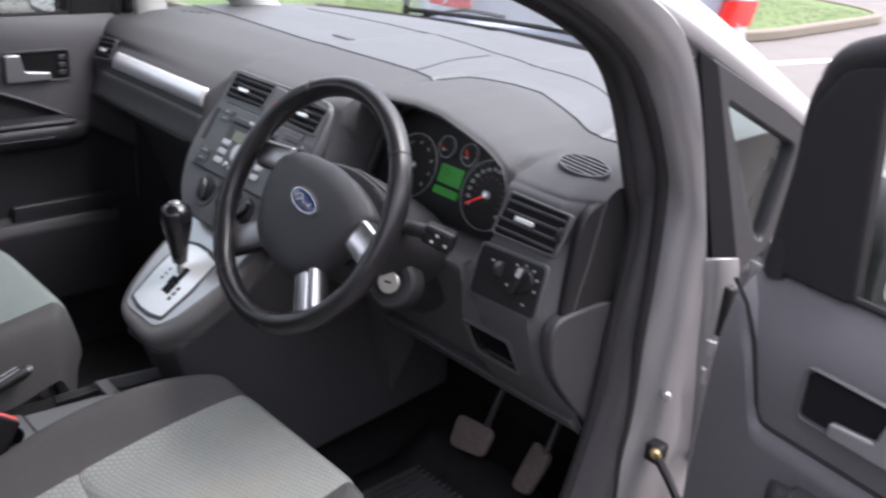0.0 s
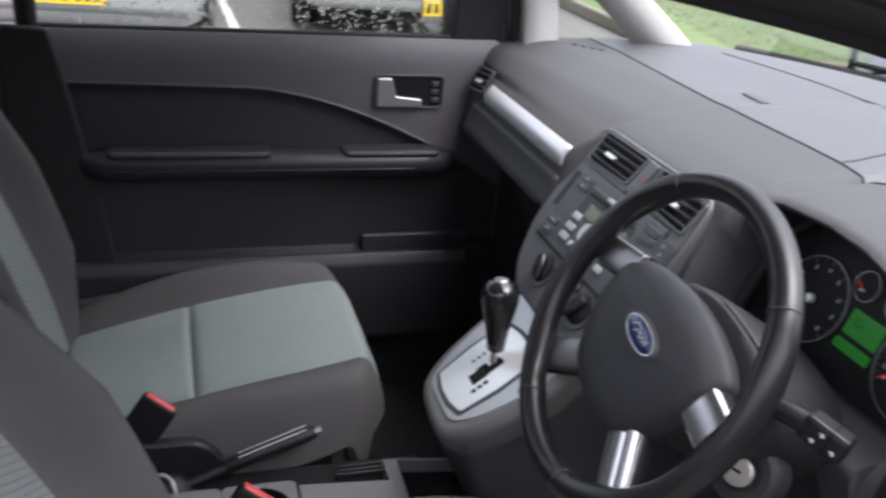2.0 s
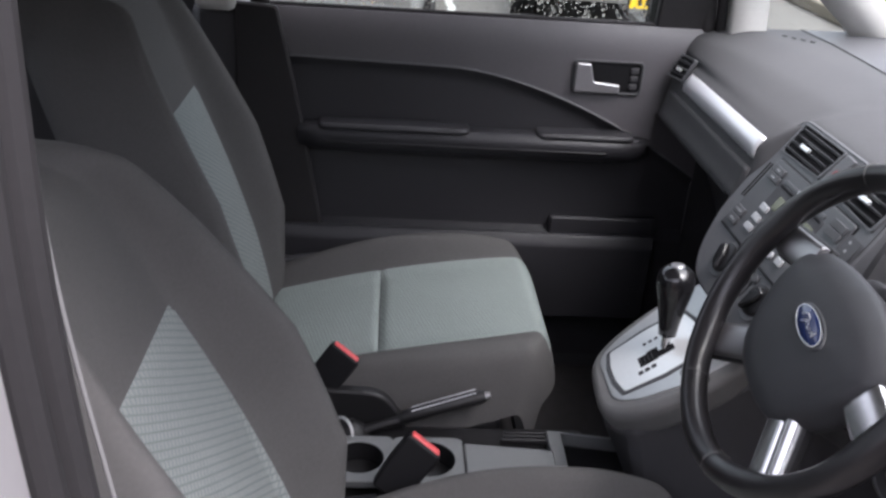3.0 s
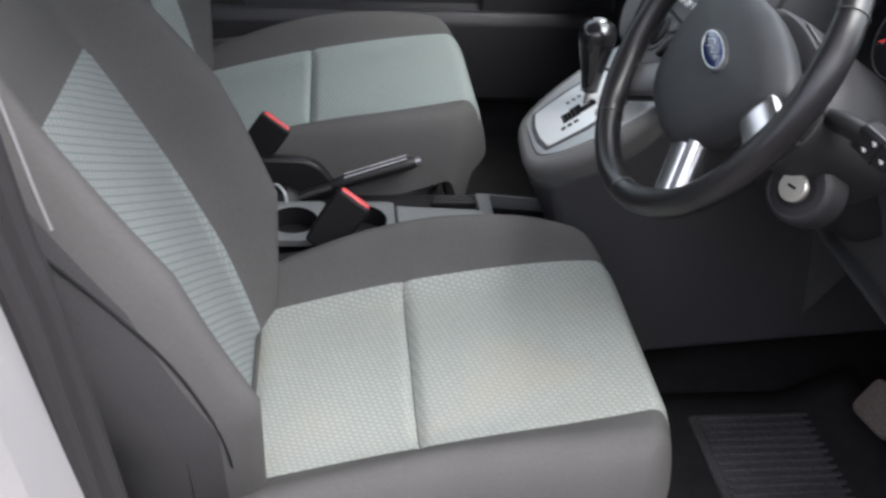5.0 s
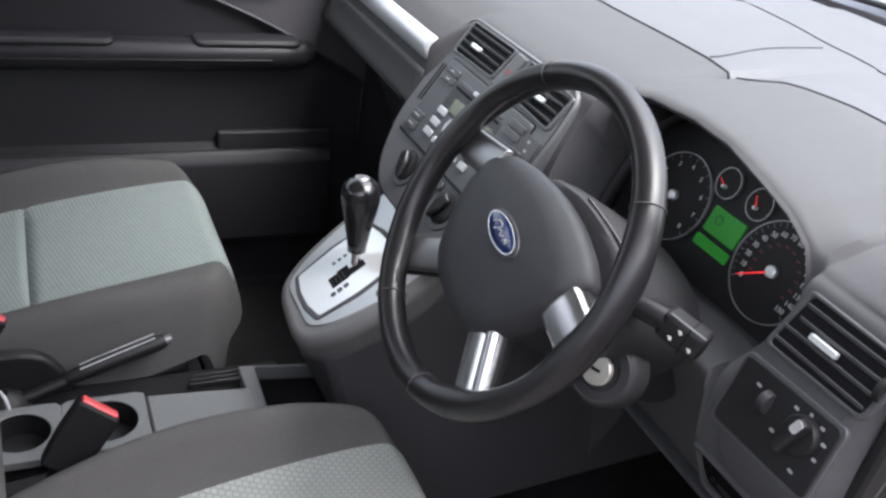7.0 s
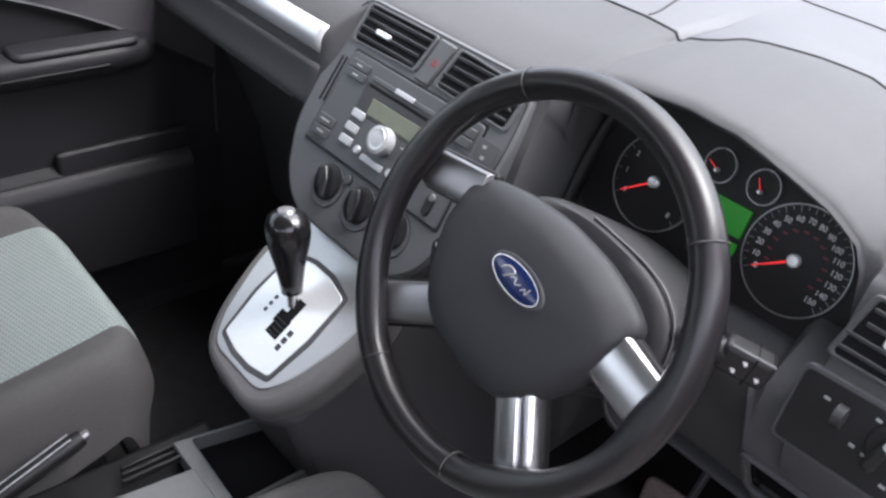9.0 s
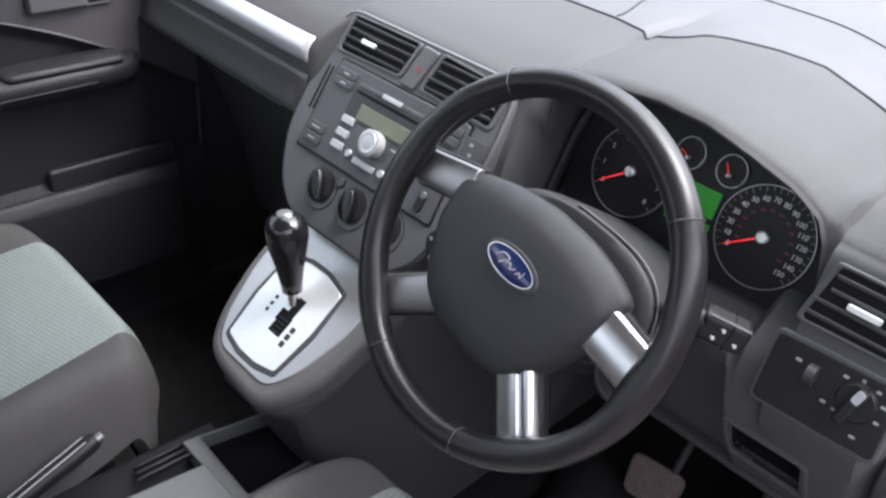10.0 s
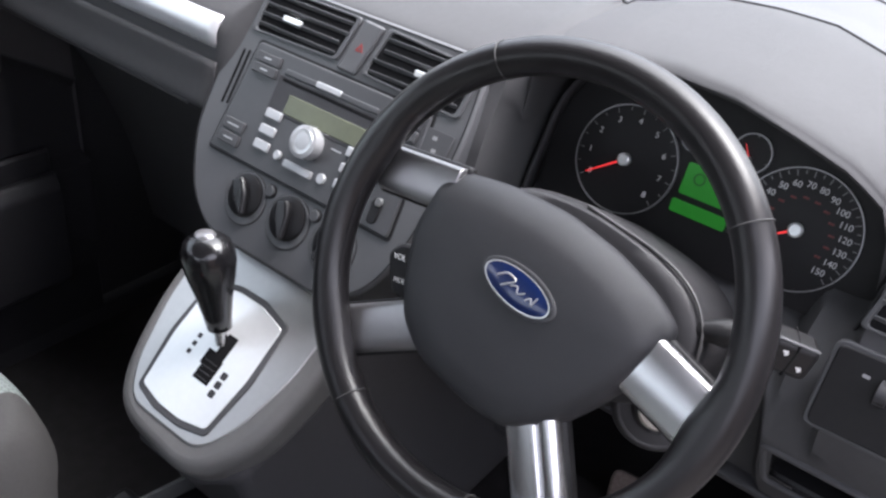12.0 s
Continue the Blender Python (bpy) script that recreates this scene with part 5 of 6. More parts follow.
tagged(part("pillar_edge", prism(bmesh.new(), rounded([(-.82, 1.10), (-.728, 1.095), (-.702, .98), (-.671, .83), (-.640, .654), (-.618, .50), (-.60, .30), (-.82, .30)], .01), -.712, -.694, XK), SEAL, bevel=.006), "dark edge of the middle pillar beside the passenger door", "pillar", kind="structure")

# raindrops on the passenger window
bm = bmesh.new()
rnd = random.Random(7)
for _ in range(2600):
    y, z = rnd.uniform(-.74, .20), rnd.uniform(1.085, 1.33)
    if z > 1.24 + (.2 - y) * .5:
        continue
    r = rnd.choice((.0014, .0018, .0024, .0032)) * rnd.uniform(.7, 1.2)
    c = Vector((-.7505, y, z))
    ringv = [bm.verts.new(c + Vector((0, r * math.cos(a), r * 1.15 * math.sin(a)))) for a in [2 * math.pi * k / 6 for k in range(6)]]
    tip_ = bm.verts.new(c + Vector((-r * .55, 0, 0)))
    for k in range(6):
        bm.faces.new((ringv[k], ringv[(k + 1) % 6], tip_))
DROP = bpy.data.materials.new("water_drop")
DROP.use_nodes = True
db = DROP.node_tree.nodes["Principled BSDF"]
db.inputs["Transmission Weight"].default_value, db.inputs["Roughness"].default_value, db.inputs["IOR"].default_value = 1.0, 0.05, 1.33
tagged(part("raindrops", bm, DROP), "small raindrops on the passenger window", "raindrops", kind="stuff")

# ---- pillars, seals and screens ----
def strip_between(a, b, n=8):
    """A ribbon between two smooth lines."""
    A, Bq = curve_on(a, n), curve_on(b, n)
    bm = bmesh.new()
    loft(bm, [[p, q] for p, q in zip(A, Bq)], closed=False, caps=False)
    return bm


# driver's side: inner trim, door seal, painted jamb
inn = [(.70, -.45, 1.45), (.735, -.11, 1.394), (.748, .03, 1.350), (.755, .138, 1.309), (.756, .218, 1.262), (.758, .278, 1.185), (.761, .336, 1.055), (.765, .362, .98), (.765, .345, .80), (.765, .32, .60), (.765, .22, .36), (.76, .05, .28), (.76, -.5, .27)]
out = [(.745, -.45, 1.475), (.785, -.10, 1.42), (.795, .07, 1.355), (.80, .165, 1.312), (.80, .245, 1.262), (.80, .300, 1.20), (.80, .345, 1.135), (.80, .381, 1.058), (.80, .393, .93), (.80, .393, .79), (.80, .392, .58), (.80, .30, .32), (.80, -.5, .22)]
pt = part("pillar_trim", strip_between(inn, out), DARK)
pt.modifiers.new("solid", 'SOLIDIFY').thickness = .004
tagged(pt, "dark plastic windscreen pillar trim round the doorway", "pillar", kind="structure")
tagged(part("door_seal", tube(bmesh.new(), curve_on([(x - .006, y - .012, z) for x, y, z in out], 6), .010, n=10), SEAL), "black rubber seal round the doorway", "seal", kind="structure")
tagged(part("door_seal", tube(bmesh.new(), curve_on([(x - .002, y - .002, z) for x, y, z in inn], 6), .009, n=10), SEAL), "black rubber seal round the doorway", "seal", kind="structure")
jmb = [(.795, -.45, 1.50), (.835, -.06, 1.455), (.85, .12, 1.375), (.853, .235, 1.322), (.853, .30, 1.26), (.853, .35, 1.17), (.853, .40, 1.05), (.853, .44, .93), (.853, .465, .787), (.853, .505, .60), (.853, .53, .36), (.85, .15, .20), (.85, -.5, .18)]
jb = part("door_jamb", strip_between([(x - .001, y - .006, z) for x, y, z in out], jmb), PAINT)
jb.modifiers.new("solid", 'SOLIDIFY').thickness = .004
tagged(jb, "silver painted door jamb with bolts and a check strap", "door jamb", kind="structure")
fl = part("wing_edge", strip_between([(.855, .432, .945), (.855, .440, .91), (.855, .467, .787), (.855, .507, .60), (.855, .53, .40)], [(.885, .482, .945), (.890, .486, .91), (.893, .50, .787), (.893, .53, .60), (.893, .55, .40)]), PAINT)
fl.modifiers.new("solid", 'SOLIDIFY').thickness = .004
tagged(fl, "silver painted edge of the front wing", "car body", kind="structure")
hg = thing("door_hinge", (.905, .42, .80), "silver painted door hinge in a dark gap", "hinge", kind="structure")
# solid black block that stands for the gap's darkness
part("hinge_gap_shade", box(bmesh.new(), (.907, .432, .875), (.016, .02, .085), pose(0, 0, 0)), BLACK, hg, "black block for the shade in the gap beside the hinge", bevel=.004)
part("hinge_leaf", box(bmesh.new(), (.903, .428, .79), (.016, .03, .075)), PAINT, hg, bevel=.004)
for z in (.815, .765):
    part("hinge_pin", lathe(bmesh.new(), [(.006, -.012), (.006, .012), (.003, .015), (.0005, .015)], Matrix.Translation((.900, .412, z)), 12), PAINT, hg)
# bolt heads and the check strap
for y, z in ((.425, .69),):
    b = thing("hinge_bolt", (.838, y, z), "small silver bolt on the painted door jamb", "bolt", "jamb bolts")
    part("bolt_head", lathe(bmesh.new(), [(.009, -.01), (.009, .005), (.006, .009), (.0005, .010)], Matrix.Translation((.838, y, z)) @ pose(0, 0, 0, 80, 0, 40), 12), PAINT, b)
cs = thing("door_check_strap", (.84, .43, .575), "black door check strap with a brass bolt", "check strap")
part("strap_box", box(bmesh.new(), (0, 0, 0), (.030, .030, .034), Matrix.Translation((.836, .432, .575))), BLACK, cs, bevel=.004)
part("strap_bolt", lathe(bmesh.new(), [(.009, 0), (.009, .010), (.004, .014), (.0005, .014)], Matrix.Translation((.842, .418, .582)) @ pose(0, 0, 0, 80, 0, 40), 14), mat("brass", (.55, .42, .22), .35, metal=.9), cs, "brass-coloured bolt")
part("strap", tube(bmesh.new(), curve_on([(.842, .425, .572), (.885, .405, .555), (.940, .372, .535)], 4), .008, n=8), BLACK, cs)

for sx in (-1, 1):
    x0 = .735 if sx < 0 else .812
    # upright between the door and the quarter window, and the windscreen pillar
    if sx < 0:
        up = strip_between([(-.722, .252, 1.06), (-.70, .225, 1.22), (-.66, .13, 1.34), (-.60, -.08, 1.45)], [(-.735, .335, 1.07), (-.72, .300, 1.24), (-.675, .19, 1.36), (-.61, -.02, 1.47)])
        o = part("pillar_upright", up, PILLAR)
        o.modifiers.new("solid", 'SOLIDIFY').thickness = .03
        tagged(o, "pale grey upright pillar trim beside the quarter window", "pillar", kind="structure")
        ap = strip_between([(-.735, .565, 1.075), (-.715, .46, 1.17), (-.68, .32, 1.27), (-.64, .14, 1.38), (-.60, -.05, 1.47)], [(-.715, .70, 1.085), (-.69, .56, 1.19), (-.65, .38, 1.31), (-.61, .18, 1.42), (-.575, -.02, 1.50)])
        o = part("a_pillar", ap, PILLAR)
        o.modifiers.new("solid", 'SOLIDIFY').thickness = .04
        tagged(o, "pale grey windscreen pillar trim", "pillar", kind="structure")
        tagged(part("door_seal", tube(bmesh.new(), curve_on([(-.735, .245, 1.06), (-.705, .215, 1.22), (-.66, .11, 1.35), (-.60, -.10, 1.46)], 6), .012, n=8), SEAL), "black rubber seal round the passenger doorway", "seal", kind="structure")
    else:
        k = Matrix(((0, 0, 1, 0), (1, 0, 0, 0), (0, 1, 0, 0), (0, 0, 0, 1)))
        po = [(.375, 1.262), (.80, 1.095), (.70, .90), (.60, .865), (.44, .96)]
        pi_ = [(.450, 1.192), (.715, 1.084), (.668, .915), (.640, .925), (.545, 1.055)]
        o = part("quarter_window_frame", prism(bmesh.new(), rounded(po, .02), .80, .83, k, hole=rounded(pi_, .02)), DARK, bevel=.004)
        tagged(o, "dark grey frame of the small quarter window", "window frame", kind="structure")
        tagged(part("quarter_seal", prism(bmesh.new(), rounded([(.335, 1.275), (.395, 1.250), (.585, .89), (.50, .90)], .01), .829, .836, k), VOID, bevel=.003), "black rubber strip ahead of the door jamb", "seal", kind="structure")
        o = part("window_2", prism(bmesh.new(), rounded([(x, z) for x, z in pi_], .02), .812, .816, k), GLASS)
        o.visible_shadow = False
        tagged(o, "small triangular quarter window", "window", kind="structure")
        ap = strip_between([(.835, .86, 1.06), (.83, .62, 1.165), (.825, .38, 1.275), (.80, .14, 1.375), (.74, -.12, 1.46)], [(.800, .93, 1.085), (.79, .68, 1.205), (.775, .42, 1.325), (.745, .16, 1.43), (.70, -.10, 1.52)])
        o = part("a_pillar", ap, PAINT)
        o.modifiers.new("solid", 'SOLIDIFY').thickness = .03
        tagged(o, "silver painted windscreen pillar", "pillar", kind="structure")
k = Matrix(((0, 0, 1, 0), (1, 0, 0, 0), (0, 1, 0, 0), (0, 0, 0, 1)))
o = part("window_3", prism(bmesh.new(), [(.30, 1.07), (.60, 1.07), (.42, 1.20), (.20, 1.34)], -.745, -.741, k), GLASS)
o.visible_shadow = False
tagged(o, "small quarter window ahead of the passenger door", "window", kind="structure")

bm = bmesh.new()
grid(bm, lambda u, v: Vector(((u - .5) * (1.56 - .28 * v), 1.14 - v * 1.15 - .28 * (2 * u - 1) ** 2 * (1 - .4 * v), 1.065 + v * .445)), 20, 12)
ws = tagged(part("window_1", bm, GLASS), "large raked clear windscreen", "windscreen", kind="structure")
ws.visible_shadow = False
bm = bmesh.new()
tube(bm, [Vector(((u - .5) * 1.58, 1.145 - .28 * (2 * u - 1) ** 2, 1.070)) for u in [i / 24 for i in range(25)]], .014, n=8)
tagged(part("screen_seal", bm, SEAL), "black seal along the foot of the windscreen", "seal", kind="structure")
# wipers lying on the screen's foot
for x0, x1 in ((-.55, .05), (.02, .62)):
    w = thing("windscreen_wiper", ((x0 + x1) / 2, 1.16, 1.03), "black windscreen wiper at rest", "wiper", "wipers")
    pts = [Vector((x0 + (x1 - x0) * t, 1.16 - .28 * (2 * ((x0 + (x1 - x0) * t) / 1.58)) ** 2 - .04 * t, 1.095 + .018 * t)) for t in [i / 8 for i in range(9)]]
    part("wiper_blade", tube(bmesh.new(), pts, .007, n=6), SEAL, w)
    part("wiper_arm", tube(bmesh.new(), [pts[0] + Vector((0, .06, -.02)), pts[2] + Vector((0, .03, .015)), pts[4] + Vector((0, .004, .012))], .006, n=6), SEAL, w)
# bonnet and scuttle
bm = bmesh.new()
grid(bm, lambda u, v: Vector(((u - .5) * (1.66 - .12 * v), 1.16 + v * .78 - .26 * (2 * u - 1) ** 2 * (1 - v), 1.0 - .16 * v - .06 * v * v - .05 * (2 * u - 1) ** 4 + .02 * math.sin(math.pi * u))), 24, 10)
o = part("bonnet", bm, PAINT)
o.modifiers.new("solid", 'SOLIDIFY').thickness = .01
tagged(o, "silver painted bonnet", "bonnet", kind="structure")
def bonnet_top(u, y):
    q = (2 * u - 1) ** 2
    v = (y - 1.16 + .26 * q) / (.78 + .26 * q)
    return .87 if v < .02 else 1.0 - .16 * v - .06 * v * v - .05 * q * q + .02 * math.sin(math.pi * u) - .012


rings = []
for y, w, drop, z0 in ((.80, .83, 0, .06), (.95, .83, 0, .05), (1.2, .83, 0, .05), (1.5, .81, 0, .05), (1.75, .785, 0, .06), (1.93, .76, .005, .08), (2.01, .73, .05, .10), (2.06, .69, .15, .13), (2.08, .64, .28, .18)):
    top = [Vector(((u - .5) * 2 * w, y - .16 * (2 * u - 1) ** 4 * max(0, y - 1.7) / .38, bonnet_top(u, y) - drop)) for u in [i / 14 for i in range(15)]]
    zm = min(.45, (top[0].z + z0) / 2)
    rings.append(top + [Vector((w, top[-1].y, zm)), Vector((w * .97, top[-1].y, z0)), Vector((-w * .97, top[0].y, z0)), Vector((-w, top[0].y, zm))])
mid = sum(rings[-1], Vector()) / len(rings[-1])
rings.append([mid + (p - mid) * .6 + Vector((0, .012, 0)) for p in rings[-1]])
rings.append([mid + (p - mid) * .1 + Vector((0, .006, 0)) for p in rings[-1]])
tagged(part("front_body", loft(bmesh.new(), rings), PAINT, bevel=.012), "silver painted front of the car", "car body", kind="structure")
bm = bmesh.new()
grid(bm, lambda u, v: Vector(((u - .5) * 1.58, 1.13 + .10 * min(v, .7) / .7 - .28 * (2 * u - 1) ** 2, 1.052 - .012 * v - .30 * max(0, v - .7))), 24, 6)
tagged(part("scuttle", bm, BLACK), "dark scuttle under the windscreen", "trim", kind="structure")

# rear of the cabin
bm = bmesh.new()
box(bm, (-.79, -1.55, .62), (.10, 1.35, 1.0))
tagged(part("wall_left", bm, DARK, bevel=.02), "dark rear side lining", "wall", kind="structure")
bm = bmesh.new()
box(bm, (.79, -1.55, .62), (.10, 1.35, 1.0))
tagged(part("wall_right", bm, DARK, bevel=.02), "dark rear side lining", "wall", kind="structure")
bm = bmesh.new()
box(bm, (0, -2.0, .65), (1.5, .2, 1.1))
tagged(part("wall_rear", bm, CLOTH, bevel=.05), "dark cloth rear bench back", "wall", kind="structure")
for sx in (-1, 1):
    bp = part("b_pillar", box(bmesh.new(), (sx * .745, -.835, .64), (.09, .15, .90)), DARK, bevel=.02)
    tagged(bp, "dark plastic lining of the middle pillar", "pillar", kind="structure")
    bp = part("b_pillar_top", box(bmesh.new(), (sx * .70, -.855, 1.29), (.05, .085, .42), Matrix()), PILLAR, bevel=.015)
    tagged(bp, "pale grey upper pillar trim", "pillar", kind="structure")
# outer skin that closes the rear of the car
for sx in (-1, 1):
    rings = [[Vector((sx * x, y, z)) for x, z in ((.842, .10), (.875, .20), (.885, .60), (.875, .90), (.842, 1.03))] for y, k in ((-.96, 0), (-1.6, 0), (-2.02, 0))]
    rings.append([Vector((sx * (p.x * sx - .06), -2.12, p.z)) for p in rings[0]])
    o = part("rear_side_panel", loft(bmesh.new(), rings, closed=False, caps=False), PAINT)
    o.modifiers.new("solid", 'SOLIDIFY').thickness = .004
    tagged(o, "silver painted rear side of the car", "car body", kind="structure")
    o = part("c_pillar", loft(bmesh.new(), [[Vector((sx * x, y, z)) for x, y in ((.845 - k, -1.80 + d), (.845 - k, -2.08 + d * .6), (.79 - k, -2.08 + d * .6), (.79 - k, -1.80 + d))] for k, d, z in ((0, 0, 1.0), (.06, .08, 1.25), (.16, .2, 1.545))]), PAINT, bevel=.015)
    tagged(o, "silver painted rear pillar", "pillar", kind="structure")
o = part("rear_panel", loft(bmesh.new(), [[Vector((x, -2.13 - .05 * math.cos(x * 1.7) * k, z)) for x in (-.80, -.6, -.3, 0, .3, .6, .80)] for z, k in ((.10, .6), (.35, 1), (.55, 1), (.60, .6), (1.0, .5), (1.2, 0))], closed=False, caps=False), PAINT)
o.modifiers.new("solid", 'SOLIDIFY').thickness = .01
tagged(o, "silver painted tail of the car", "car body", kind="structure")
o = part("window_4", loft(bmesh.new(), [[Vector((x, y, z)) for x in (-.74, 0, .74)] for y, z in ((-2.13, 1.19), (-1.95, 1.55))], closed=False, caps=False), GLASS)
o.visible_shadow = False
tagged(o, "clear rear window", "window", kind="structure")
# road wheels under the body
for sx in (-1, 1):
    for y in (1.36, -1.45):
        w = thing("road_wheel", (sx * .80, y, GZ), "black tyre on a silver wheel, standing on the tarmac", "wheel", "road wheels")
        tm = Matrix.Translation((sx * .80, y, GZ + .31)) @ pose(0, 0, 0, 0, sx * 90)
        part("tyre", lathe(bmesh.new(), [(.19, -.08), (.295, -.09), (.31, -.06), (.31, .06), (.295, .09), (.19, .08)], tm, 36), SEAL, w)
        part("wheel_rim", lathe(bmesh.new(), [(.20, .085), (.19, .06), (.07, .075), (.0005, .08)], tm, 24), PALE, w, "silver wheel rim")
# driver's side of the middle pillar: seal, painted post
for dx, dy, r in ((0, 0, .014), (.019, -.010, .013)):
    tagged(part("door_seal", tube(bmesh.new(), curve_on([(.737 + dx, -.712 + dy, 1.42), (.757 + dx, -.704 + dy, 1.2), (.765 + dx, -.687 + dy, 1.0), (.767 + dx, -.674 + dy, .9), (.769 + dx, -.660 + dy, .72), (.769 + dx, -.640 + dy, .5), (.769 + dx, -.61 + dy, .30)], 6), r, n=10), SEAL), "black rubber seal on the middle pillar", "seal", kind="structure")
# the seal's highlight, made as a thin pale strip
tagged(part("seal_highlight", tube(bmesh.new(), curve_on([(.722, -.712, 1.42), (.738, -.697, 1.2), (.743, -.675, 1.03), (.742, -.666, .966)], 6), .0017, n=6), mat("pale_seal_highlight", (.17, .17, .17), .6)), "thin pale line standing for the highlight along the seal", "seal", kind="structure")
bm = bmesh.new()
loft(bm, [[Vector(p) for p in r] for r in (
    [(.785, -.61, .25), (.860, -.63, .25), (.89, -.70, .25), (.89, -1.6, .25), (.80, -1.6, .25)],
    [(.785, -.645, .55), (.865, -.665, .55), (.90, -.74, .55), (.90, -1.6, .55), (.80, -1.6, .55)],
    [(.785, -.668, .75), (.865, -.690, .75), (.90, -.77, .75), (.90, -1.6, .75), (.80, -1.6, .75)],
    [(.780, -.700, 1.0), (.850, -.720, 1.0), (.88, -.78, 1.0), (.88, -1.6, 1.0), (.80, -1.6, 1.0)],
    [(.772, -.716, 1.22), (.815, -.728, 1.22), (.83, -.77, 1.22), (.83, -.92, 1.22), (.77, -.92, 1.22)],
    [(.727, -.735, 1.46), (.765, -.745, 1.46), (.775, -.79, 1.46), (.775, -.92, 1.46), (.73, -.92, 1.46)])])
tagged(part("b_post", bm, PAINT, bevel=.012), "silver painted middle pillar of the doorway", "pillar", kind="structure")
bm = bmesh.new()
box(bm, (.80, -.15, .20), (.13, 1.25, .12))
tagged(part("sill", bm, PAINT, bevel=.02), "silver painted door sill", "sill", kind="structure")

bm = bmesh.new()
box(bm, (-.80, -.15, .20), (.13, 1.9, .12))
tagged(part("sill", bm, DARK, bevel=.02), "dark sill under the passenger door", "sill", kind="structure")
for x0, y0, y1, z1 in ((-.765, .235, .80, 1.04), (.768, .405, .80, .84)):
    bm = bmesh.new()
    box(bm, (x0, (y0 + y1) / 2, (.12 + z1) / 2), (.04, y1 - y0, z1 - .12))
    tagged(part("kick_panel", bm, DARK, bevel=.01), "dark plastic panel at the side of the footwell", "trim", kind="structure")

# ---- footwell ----
mt = thing("floor_mat", (.37, .25, .205), "dusty grey ribbed rubber floor mat", "floor mat")
bm = bmesh.new()
grid(bm, lambda u, v: Vector((.20 + u * .42, .05 + v * .46, .206 + max(0, v - .75) * .25)), 8, 8)
part("mat_sheet", bm, CARPET, mt).modifiers.new("solid", 'SOLIDIFY').thickness = .008
part("heel_pad", prism(bmesh.new(), rrect(-.105, -.12, .105, .12, .01), .004, .010, pose(.366, .310, .210)), DUST, mt, "ribbed dusty heel pad", bevel=.002)
for i in range(12):
    part("rib", box(bmesh.new(), (.272 + i * .0172, .310, .223), (.008, .21, .006)), DUST, mt, bevel=.002)


def pedal(name, x, y, z, w, h, tilt, label, turn=0):
    p = thing(name, (x, y, z), label, "pedal", "pedals")
    m = pose(x, y, z, tilt, 0, 0) @ pose(0, 0, 0, 0, 0, turn)
    part("pedal_pad", prism(bmesh.new(), rounded([(-w * .44, -h / 2), (w * .46, -h * .46), (w / 2, h * .42), (-w / 2, h / 2)], .020), -.012, .008, m), PEDAL, p, "worn rubber pad", bevel=.006, seg=3)
    for i in range(4):
        part("pad_rib", box(bmesh.new(), (0, -h * .3 + i * h * .2, .009), (w * .62, .003, .0016), m), PEDAL, p)
    part("pedal_arm", tube(bmesh.new(), [m @ Vector((w * .2, 0, -.01)), (x + w * .3, y + .07, z + .16), (x + w * .3, y + .12, z + .26)], .007, n=8), LOWER, p, "dark metal arm")


pedal("brake_pedal", .375, .465, .340, .105, .075, 52, "worn rubber brake pedal on a metal arm", 8)
pedal("accelerator_pedal", .525, .50, .325, .055, .115, 52, "worn rubber accelerator pedal")

# ---- outside: kerbed grass, bay line, parked cars ----
def blob(pts, r=1.2):
    return rounded(pts, r, 8)


isl = blob([(-3.9, 9.6), (-4.2, 14.5), (-16, 18), (-22, 12), (-20, 4.0), (-5.9, 3.9)], 1.0)
bm = bmesh.new()
prism(bm, isl, GZ, GZ + .13, None, hole=grow(isl, -.14))
tagged(part("kerb", bm, KERB, bevel=.02), "weathered stone kerb round the grass island", "kerb", kind="structure")
bm = bmesh.new()
prism(bm, grow(isl, -.13), GZ, GZ + .10)
tagged(part("lawn", bm, GRASS), "green grass island with a kerb", "grass", kind="structure")
bm = bmesh.new()
rnd = random.Random(3)
for _ in range(16000):
    x, y = rnd.uniform(-11, -4.2), rnd.uniform(4.6, 14.0)
    if (x + 4.0) > -.2 or y < 9.9 + (x + 3.9) * 2.6 or y < 4.4:
        continue
    h, a = rnd.uniform(.015, .05), rnd.uniform(0, math.pi)
    dx, dy = .006 * math.cos(a), .006 * math.sin(a)
    b = [bm.verts.new((x - dx, y - dy, GZ + .09)), bm.verts.new((x + dx, y + dy, GZ + .09)), bm.verts.new((x + rnd.uniform(-.03, .03), y + rnd.uniform(-.03, .03), GZ + .10 + h))]
    bm.faces.new(b)
tagged(part("grass_blades", bm, GRASS), "short uneven green grass", "grass", kind="stuff")
bm = bmesh.new()
prism(bm, [(-3.25, 8.1), (-3.12, 8.1), (-2.2, 12.5), (-2.34, 12.5)], GZ + .002, GZ + .006)
tagged(part("bay_line", bm, mat("road_paint", (.7, .7, .68), .8, vary=.15)), "worn white parking bay line", "road marking", kind="structure")
bm = bmesh.new()
prism(bm, [(-9.5, .0), (-6.6, .05), (-6.6, .13), (-9.5, .08)], GZ + .002, GZ + .006)
tagged(part("bay_line", bm, mat("road_paint_worn", (.5, .5, .48), .8, vary=.2)), "worn white parking bay line", "road marking", kind="structure")

CARGLASS = mat("dark_car_glass", (.02, .025, .03), .06, vary=0, spec=.8)
TYRE = mat("tyre_rubber", (.015, .015, .016), .85)
LAMP = mat("red_lamp_lens", (.55, .02, .015), .15, coat=1.0)
PALELAMP = mat("pale_lamp_lens", (.62, .50, .48), .2, coat=.6)
